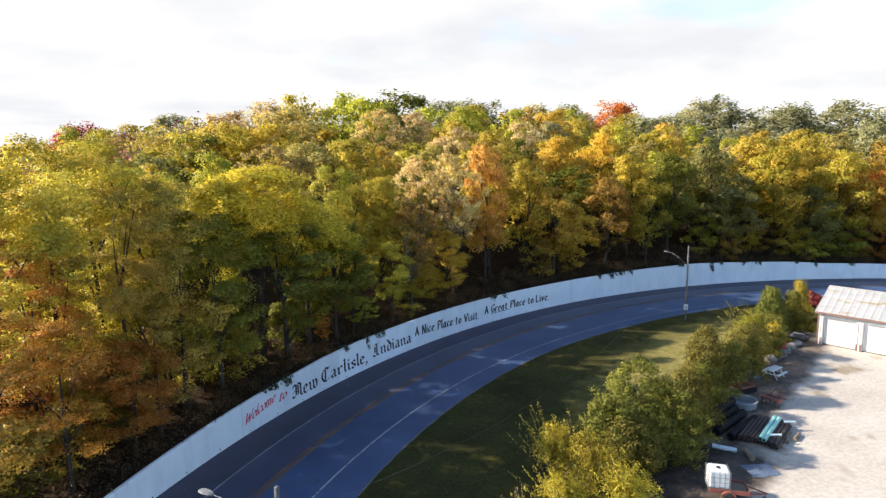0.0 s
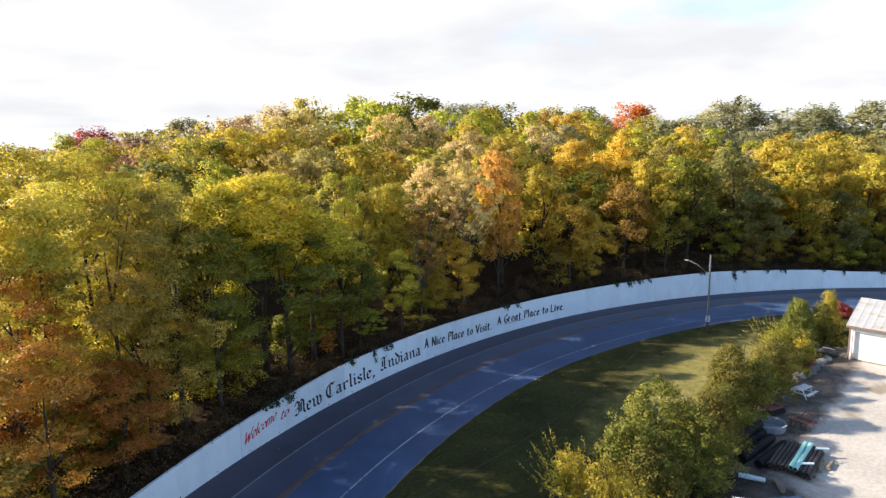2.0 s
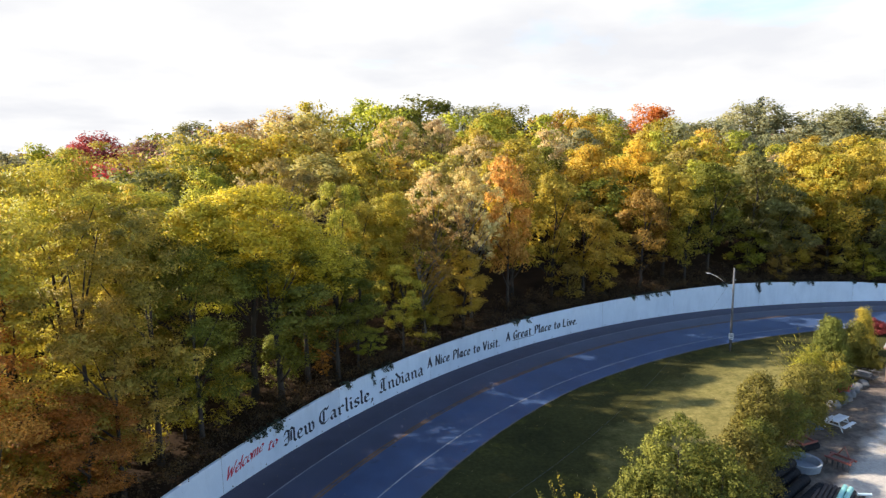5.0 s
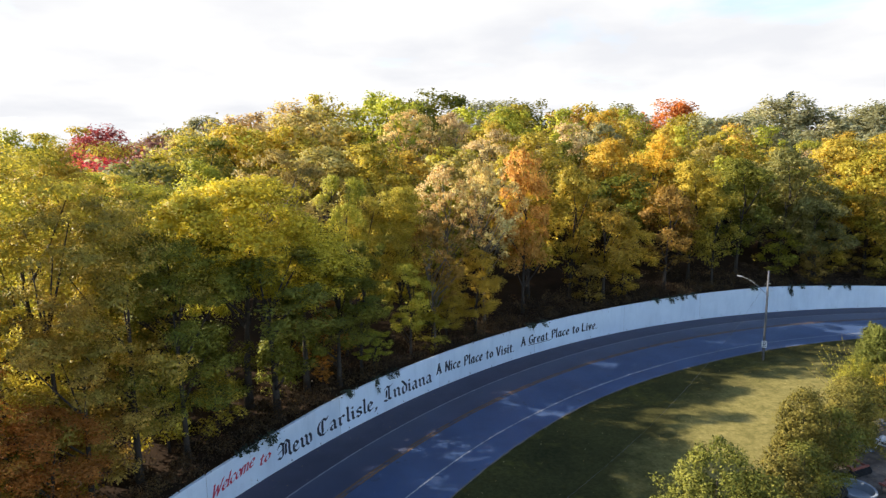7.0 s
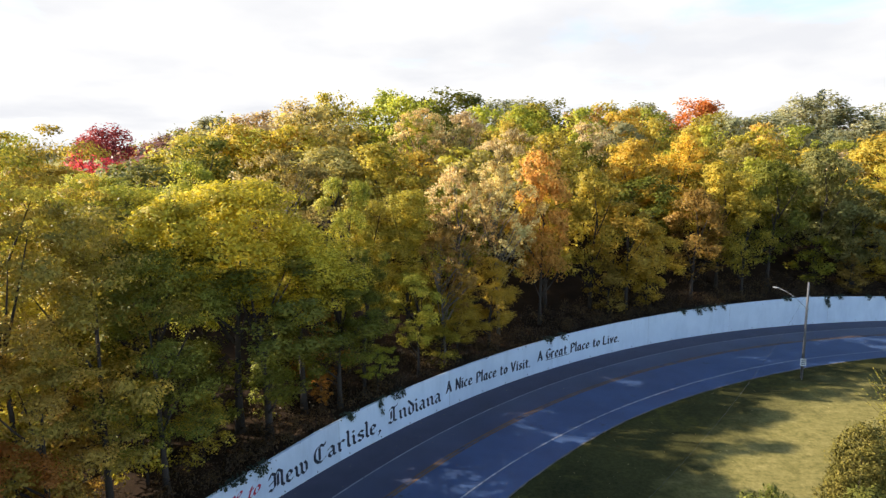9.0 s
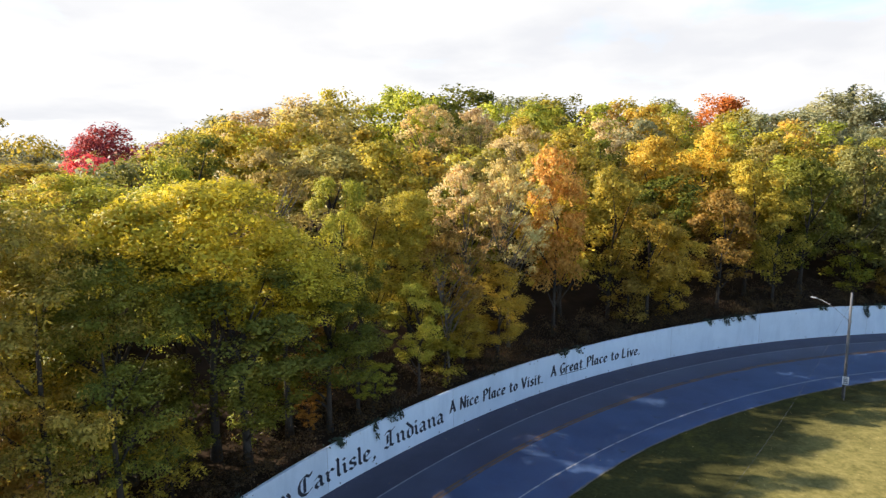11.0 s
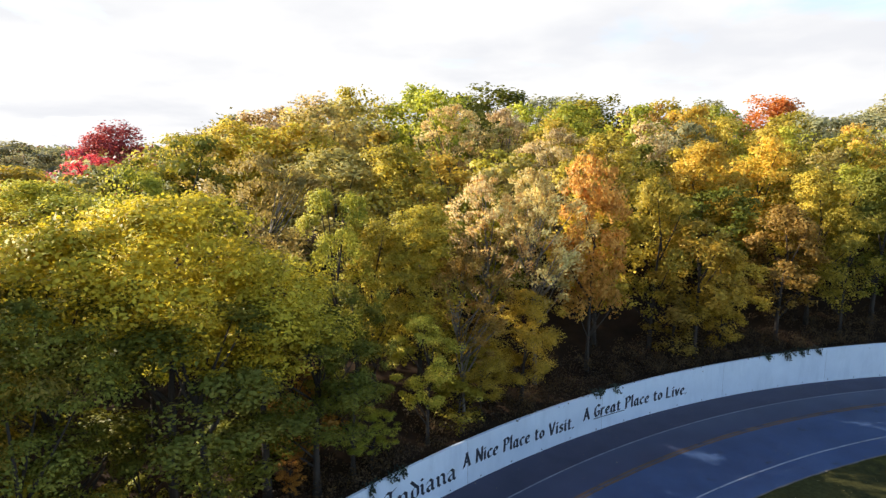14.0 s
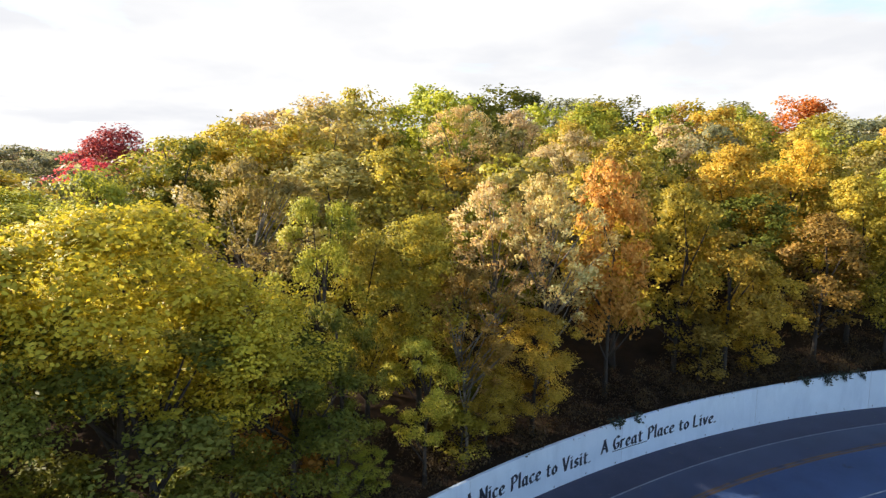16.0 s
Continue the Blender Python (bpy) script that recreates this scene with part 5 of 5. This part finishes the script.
def garage():
    front = Vector((0.575, -0.818))
    turn = math.degrees(math.atan2(front.y, front.x))
    root = thing("garage", "white metal garage with brown trim and overhead doors", "garage", pose(44.9, 23.5, 0.0, 0, 0, turn))
    L, D, E, T = 14.2, 7.4, 3.6, 5.5
    # local x runs along the front, y into the building
    bays, wide, high, first = 4, 2.95, 2.95, 0.14
    pitch = (L - 2 * first) / bays
    pieces = []
    x = 0.0
    for k in range(bays):
        left = first + k * pitch + (pitch - wide) / 2
        pieces.append(("front_pier", (left - x, 0.16, E), ((x + left) / 2, 0.08, E / 2)))
        pieces.append(("front_header", (wide, 0.16, E - high), (left + wide / 2, 0.08, high + (E - high) / 2)))
        x = left + wide
    pieces.append(("front_pier", (L - x, 0.16, E), ((x + L) / 2, 0.08, E / 2)))
    for name, size, mid in pieces:
        part(name, Shape().box(size, mid), SIDING, root)
    gable = lambda x: Shape().add([(x, 0.163, 0), (x, D - 0.163, 0), (x, D - 0.163, E), (x, D / 2, T - 0.1), (x, 0.163, E), (x + 0.14, 0.163, 0), (x + 0.14, D - 0.163, 0), (x + 0.14, D - 0.163, E), (x + 0.14, D / 2, T - 0.1), (x + 0.14, 0.163, E)],
                                  [(0, 4, 3, 2, 1), (5, 6, 7, 8, 9), (0, 1, 6, 5), (1, 2, 7, 6), (2, 3, 8, 7), (3, 4, 9, 8), (4, 0, 5, 9)])
    part("gable_wall", gable(0.0), SIDING, root)
    part("gable_wall", gable(L - 0.14), SIDING, root)
    part("back_wall", Shape().box((L, 0.16, E), (L / 2, D - 0.08, E / 2)), SIDING, root)
    part("floor_slab", Shape().box((L - 0.4, D - 0.4, 0.1), (L / 2, D / 2, 0.05)), EDGE_DIRT, root)
    slope = math.atan2(T - E, D / 2)
    for side in (0, 1):
        roof, over = Shape(), 0.35
        n = 22
        verts, faces = [], []
        run = D / 2 + over
        for i in range(n * 4 + 1):
            xx = -0.3 + (L + 0.6) * i / (n * 4)
            rib = 0.035 if i % 4 == 0 else 0.0
            for u in (0.0, 1.0):
                yy = -over + run * u if side == 0 else D + over - run * u
                zz = E + 0.02 - math.tan(slope) * over + math.tan(slope) * run * u + rib
                verts += [(xx, yy, zz), (xx, yy, zz - rib - 0.04)]
        for i in range(n * 4):
            b = i * 4
            faces += [(b, b + 4, b + 6, b + 2), (b + 1, b + 3, b + 7, b + 5), (b, b + 1, b + 5, b + 4)]
        sheet = part("roof", roof.add(verts, faces), ROOF_METAL, root, "weathered pale ribbed metal roof")
        if side == 0:
            z0 = E + 0.075
            part("roof_sheet", Shape().add([(xx, yy, z0 + math.tan(slope) * yy) for xx, yy in ((4.4, 2.2), (5.5, 2.2), (5.5, 3.3), (4.4, 3.3))], [(0, 1, 2, 3)]), ROOF_PATCH, sheet, "dull grey replacement sheet")
    part("ridge_cap", Shape().tube([(-0.3, D / 2, T + 0.05), (L + 0.3, D / 2, T + 0.05)], 0.07, 6), ROOF_METAL, root)
    part("fascia", Shape().box((L + 0.5, 0.03, 0.2), (L / 2, -0.37, E - 0.2)), TRIM_BROWN, root, "brown eaves board")
    for xx in (-0.012, L + 0.012):
        part("corner_trim", Shape().box((0.13, 0.13, E), (xx, 0.02, E / 2)), TRIM_BROWN, root, "brown corner board")
    for k in range(bays):
        left = first + k * pitch + (pitch - wide) / 2
        door = part("overhead_door", Shape().box((wide, 0.03, 0.02), (left + wide / 2, 0.35, 0.01)), SIDING, root, "white sectional overhead door")
        for i in range(4):
            h = (high - 0.03) / 4
            part("section", Shape().box((wide - 0.02, 0.05, h - 0.012), (left + wide / 2, 0.34, 0.02 + h * (i + 0.5)), bevel=0.008), SIDING, door)
        for xx in (left - 0.022, left + wide + 0.022):
            part("reveal", Shape().box((0.04, 0.24, high), (xx, 0.283, high / 2)), SIDING, root)
        part("reveal", Shape().box((wide, 0.24, 0.04), (left + wide / 2, 0.283, high + 0.022)), SIDING, root)
        for xx in (left - 0.07, left + wide + 0.07):
            part("jamb_strip", Shape().box((0.05, 0.03, high - 0.76), (xx + (0.085 if xx > left else -0.085), -0.012, 0.76 + (high - 0.76) / 2)), TRIM_BROWN, root, "brown trim strip")
            part("jamb", Shape().box((0.12, 0.02, high), (xx, -0.012, high / 2)), WHITE_WOOD, root)
            part("jamb_foot", Shape().box((0.2, 0.03, 0.75), (xx + (0.03 if xx > left else -0.03), -0.014, 0.375)), TRIM_BROWN, root, "brown scuffed jamb foot")
    part("lintel_board", Shape().box((L - 0.3, 0.024, 0.16), (L / 2, -0.014, high + 0.09)), WHITE_WOOD, root)


garage()


def picnic_table(x, y, turn):
    root = thing("picnic_table", "white-painted wooden picnic table with fixed benches", "picnic table", pose(x, y, 0, 0, 0, turn))
    for i in range(4):
        part("board", Shape().box((1.8, 0.17, 0.04), (0, -0.27 + 0.18 * i, 0.75), bevel=0.006), WHITE_WOOD, root)
    for s in (-1, 1):
        part("bench", Shape().box((1.8, 0.26, 0.04), (0, s * 0.72, 0.45), bevel=0.006), WHITE_WOOD, root)
        part("crossbeam", Shape().box((0.05, 1.6, 0.09), (s * 0.62, 0, 0.385)), WHITE_WOOD, root)
        for k in (-1, 1):
            part("leg", Shape().tube([(s * 0.66, k * 0.62, 0), (s * 0.66, k * 0.25, 0.73)], 0.05, 4), WHITE_WOOD, root)


picnic_table(34.4, 15.5, 30)


def pipe_stack():
    root = thing("pipe_rack", "stack of dark rusty pipes on timber bearers", "pipes", pose(26.5, 5.1, 0, 0, 0, 42.5))
    for y in (-1.3, 1.3):
        part("bearer", Shape().box((0.16, 2.6, 0.16), (y, 0, 0.08)), OLD_WOOD, root, "old timber bearer")
    mesh = Shape().ring_tube((-2.1, 0, 0), (2.1, 0, 0), 0.105, 0.085, 12).mesh("pipe", RUSTY)
    for row in range(2):
        for k in range(11 - row):
            ob = new("pipe", mesh)
            ob.parent = root
            ob.matrix_parent_inverse = Matrix()
            ob.matrix_basis = pose(random.uniform(-0.12, 0.12), -1.1 + 0.235 * k + 0.115 * row, 0.268 + 0.19 * row)
    for k, y in enumerate((-0.34, -0.05)):
        loose = part("drain_pipe", Shape().ring_tube((-2.2, 0, 0), (2.2, 0, 0), 0.14, 0.125, 16), TEAL, None, smooth=False)
        loose.matrix_world = pose(26.5, 5.1, 0, 0, 0, 42.5) @ pose(0.05 * k, y, 0.60, 0, 0, 0.8 * k)
        tagged(loose, "long teal plastic drain pipe lying on dark pipes", "pipe")


pipe_stack()


def culvert_pipes():
    for k, (x, y, z, r, n) in enumerate(((22.1, 6.7, 0.33, 0.32, 5.3), (22.55, 6.1, 0.33, 0.32, 5.0), (22.95, 5.45, 0.33, 0.32, 4.6), (22.5, 6.4, 0.88, 0.31, 4.9), (23.6, 4.75, 0.31, 0.30, 4.2))):
        root = thing("culvert_pipe", "long black ribbed plastic pipe lying on soil", "pipe", pose(x, y, z, 0, 0, 35), group="black pipes by the hedge")
        s = Shape().ring_tube((0, 0, 0), (n, 0, 0), r - 0.02, r - 0.05, 16)
        body = part("barrel", s, DARK_PLASTIC, root, smooth=False)
        rib = Shape().tube([(-0.05, 0, 0), (0.05, 0, 0)], r - 0.008, 16).mesh("rib", DARK_PLASTIC)
        for i in range(int(n / 0.35)):
            ob = new("rib", rib)
            ob.parent = root
            ob.matrix_basis = pose(0.2 + i * 0.35, 0, 0)


culvert_pipes()


def tub():
    root = thing("round_tub", "shallow round grey plastic tub on the soil", "tub", pose(27.8, 9.95, 0))
    part("basin", Shape().lathe([(0.9, 0.0), (1.02, 0.08), (1.08, 0.5), (1.13, 0.55), (1.13, 0.6), (1.0, 0.6), (0.95, 0.12), (0.0, 0.1)], sides=28), TUB_GREY, root, smooth=False)
    part("rim", Shape().tube([(1.1 * math.cos(t), 1.1 * math.sin(t), 0.6) for t in np.linspace(0, 2 * math.pi, 29)], 0.03, 6, False), TUB_GREY, root)


tub()


def wheel(parent, x, y, r, w):
    tyre = part("wheel", Shape().lathe([(r * 0.55, -w / 2), (r * 0.92, -w / 2), (r, -w * 0.3), (r, w * 0.3), (r * 0.92, w / 2), (r * 0.55, w / 2)], sides=18), RUBBER, parent, "black rubber tyre")
    tyre.matrix_basis = pose(x, y, r, 90)
    rim = part("rim", Shape().lathe([(0.0, -w * 0.3), (r * 0.56, -w * 0.35), (r * 0.56, w * 0.35), (0.0, w * 0.42)], sides=14), GALV, tyre, "pale steel rim")


def tote_trailer():
    m = pose(19.15, -1.5, 0, 0, 0, -20)
    root = thing("trailer", "small red two-wheeled trailer on gravel", "trailer", m)
    part("deck", Shape().box((2.1, 1.2, 0.07), (0.3, 0, 0.56)), OLD_WOOD, root, "worn timber deck")
    for s in (-1, 1):
        part("side_rail", Shape().box((2.1, 0.06, 0.22), (0.3, s * 0.62, 0.62)), TRAILER_RED, root)
        wheel(root, 0.2, s * 0.76, 0.3, 0.18)
        part("mudguard", Shape().tube([(0.2 + 0.38 * math.cos(t), s * 0.76, 0.3 + 0.38 * math.sin(t)) for t in np.linspace(0.2, 2.94, 9)], 0.07, 5), TRAILER_RED, root)
    for x in (-0.75, 1.32):
        part("end_rail", Shape().box((0.06, 1.26, 0.22), (x, 0, 0.62)), TRAILER_RED, root)
    part("drawbar", Shape().tube([(1.33, 0.5, 0.55), (2.4, 0.0, 0.42)], 0.045, 6).tube([(1.33, -0.5, 0.55), (2.4, 0.0, 0.42)], 0.045, 6), TRAILER_RED, root)
    part("jockey_wheel", Shape().lathe([(0.0, -0.04), (0.12, -0.04), (0.12, 0.04), (0.0, 0.04)], (2.28, 0, 0.12), 10).tube([(2.28, 0, 0.12), (2.28, 0, 0.5)], 0.03, 6), STEEL_DARK, root)
    tank = thing("water_tank", "white plastic tank in a steel cage on a pallet", "tank", m @ pose(-0.25, 0, 0.6))
    part("body", Shape().box((1.08, 0.98, 0.98), (0, 0, 0.63), bevel=0.07), TOTE, tank, "milky white plastic tank")
    part("cap", Shape().lathe([(0.0, 0.0), (0.13, 0.0), (0.13, 0.05), (0.0, 0.06)], (0, 0, 1.12), 12), STEEL_DARK, tank)
    part("pallet", Shape().box((1.16, 1.04, 0.12), (0, 0, 0.065)), GALV, tank)
    for z in (0.2, 0.48, 0.76, 1.1):
        part("cage_hoop", Shape().tube([(x * 0.57, y * 0.52, z) for x, y in ((-1, -1), (1, -1), (1, 1), (-1, 1), (-1, -1))], 0.012, 5), GALV, tank)
    for k in range(5):
        for s in (-1, 1):
            part("cage_bar", Shape().tube([(-0.57 + 0.285 * k, s * 0.53, 0.1), (-0.57 + 0.285 * k, s * 0.53, 1.13)], 0.011, 5), GALV, tank)
            part("cage_bar", Shape().tube([(s * 0.585, -0.52 + 0.26 * k, 0.1), (s * 0.585, -0.52 + 0.26 * k, 1.13)], 0.011, 5), GALV, tank)


tote_trailer()


def implement(x, y, turn, label):
    """A tractor tool: frame, hitch, discs."""
    root = thing("farm_implement", label, "farm implement", pose(x, y, 0, 0, 0, turn), group="red implements by the hedge")
    part("frame", Shape().box((1.6, 0.12, 0.12), (0, 0.4, 0.55)).box((1.6, 0.12, 0.12), (0, -0.4, 0.55)).box((0.12, 0.9, 0.12), (-0.6, 0, 0.56)).box((0.12, 0.9, 0.12), (0.6, 0, 0.56)), TRAILER_RED, root)
    part("hitch", Shape().tube([(-0.35, 0.4, 0.6), (0, 0.5, 1.25), (0.35, 0.4, 0.6)], 0.045, 6), TRAILER_RED, root)
    for k in range(5):
        disc = part("disc", Shape().lathe([(0.0, 0.0), (0.26, 0.03), (0.27, 0.045), (0.0, 0.05)], sides=14), STEEL_DARK, root, "dark steel disc")
        disc.matrix_basis = pose(-0.66 + 0.33 * k, -0.42, 0.27, 0, 90, 12)
        part("shank", Shape().tube([(-0.66 + 0.33 * k, -0.4, 0.5), (-0.66 + 0.33 * k, -0.42, 0.24)], 0.025, 5), STEEL_DARK, root)


implement(29.7, 12.6, 20, "faded red tractor implement with steel discs")
implement(30.4, 9.95, -60, "faded red tractor implement lying beside pipes")


def loose_pipe(x, y, turn, n, r, mat, label, name="pipe_length", z=None):
    ob = part(name, Shape().ring_tube((-n / 2, 0, 0), (n / 2, 0, 0), r, r * 0.86, 14), mat, None)
    ob.matrix_world = pose(x, y, (r if z is None else z) + 0.012, 0, 0, turn)
    tagged(ob, label, "pipe")


loose_pipe(22.4, 3.5, -35, 1.5, 0.16, PALE_PVC, "pale blue plastic pipe length on soil")
loose_pipe(26.3, 3.9, -8, 0.8, 0.08, PALE_PVC, "white plastic pipe lying across rusty pipes", z=0.63)
loose_pipe(28.6, 5.6, -8, 0.8, 0.08, PALE_PVC, "white plastic pipe lying across rusty pipes", z=0.63)


def log(x, y, turn, n, r):
    ob = part("log", Shape().tube([(-n / 2, 0, 0), (-n / 6, 0.03, 0.01), (n / 6, -0.02, 0), (n / 2, 0.02, 0)], [r, r * 0.95, r * 0.9, r * 0.82], 10), OLD_WOOD, None)
    ob.matrix_world = pose(x, y, r + 0.01, 0, 0, turn)
    tagged(ob, "short weathered log lying on soil", "log")


log(23.5, 2.5, 75, 1.3, 0.17)
log(27.6, 4.4, 50, 1.7, 0.15)
log(28.3, 4.4, 40, 1.2, 0.13)


def tarp(x, y, sx, sy, h, seed, mat, label):
    rng = np.random.default_rng(seed)
    s, n = Shape(), 12
    verts = []
    for i in range(n + 1):
        for k in range(n + 1):
            u, v = i / n - 0.5, k / n - 0.5
            z = h * max(0.0, 1 - (2 * u) ** 2) * max(0.0, 1 - (2 * v) ** 2) * rng.uniform(0.6, 1.1) + 0.015
            verts.append((x + sx * u + rng.normal() * 0.04, y + sy * v + rng.normal() * 0.04, z))
    s.add(verts, [(i * (n + 1) + k, (i + 1) * (n + 1) + k, (i + 1) * (n + 1) + k + 1, i * (n + 1) + k + 1) for i in range(n) for k in range(n)])
    tagged(part("tarpaulin", s, mat, None), label, "tarpaulin")


tarp(23.2, 0.8, 1.9, 1.5, 0.12, 3, TARP, "crumpled blue-grey tarpaulin on soil")
tarp(32.3, 15.9, 1.8, 1.4, 0.7, 4, TARP, "blue-grey tarpaulin over a heap")
tarp(27.6, 11.7, 1.5, 1.3, 0.8, 6, TUB_GREY, "pale grey sheet over a heap beside the tub")
tarp(20.6, 4.2, 2.0, 1.1, 0.6, 5, DARK_PLASTIC, "black plastic sheeting heaped under the hedge")


def boulder(x, y, r, seed):
    bm = bmesh.new()
    bmesh.ops.create_icosphere(bm, subdivisions=2, radius=r)
    for v in bm.verts:
        v.co *= 1 + 0.28 * noise.noise(v.co * (1.6 / r) + Vector((seed * 3.1, 0, 0)))
        v.co.z *= 0.72
    me = bpy.data.meshes.new("boulder")
    bm.to_mesh(me)
    bm.free()
    me.materials.append(STONE)
    ob = new("boulder", me)
    ob.location = (x, y, r * 0.5)
    tagged(ob, "grey field stone at the hedge's foot", "stone", group="stones along the hedge")


for n, (x, y, r) in enumerate(((36.7, 19.1, 0.55), (37.7, 19.7, 0.5), (38.6, 20.3, 0.6), (39.7, 21.1, 0.5), (40.6, 21.9, 0.55), (41.6, 22.7, 0.45), (42.5, 23.2, 0.5))):
    boulder(x, y, r, n)


def cart(x, y, turn):
    root = thing("utility_cart", "dark flat utility cart with raised rails by the garage", "cart", pose(x, y, 0, 0, 0, turn))
    part("bed", Shape().box((2.2, 1.2, 0.08), (0, 0, 0.5)), STEEL_DARK, root)
    for s in (-1, 1):
        part("side_rail", Shape().tube([(-1.1, s * 0.6, 0.54), (-1.1, s * 0.6, 0.95), (1.1, s * 0.6, 0.95), (1.1, s * 0.6, 0.54)], 0.03, 6), STEEL_DARK, root)
        for k in (-0.6, 0.6):
            wheel(root, k, s * 0.68, 0.24, 0.14)
    part("load", Shape().box((1.2, 0.8, 0.3), (0.1, 0, 0.69), bevel=0.06), STONE, root, "pale lumpy load")


cart(43.5, 24.6, -60)
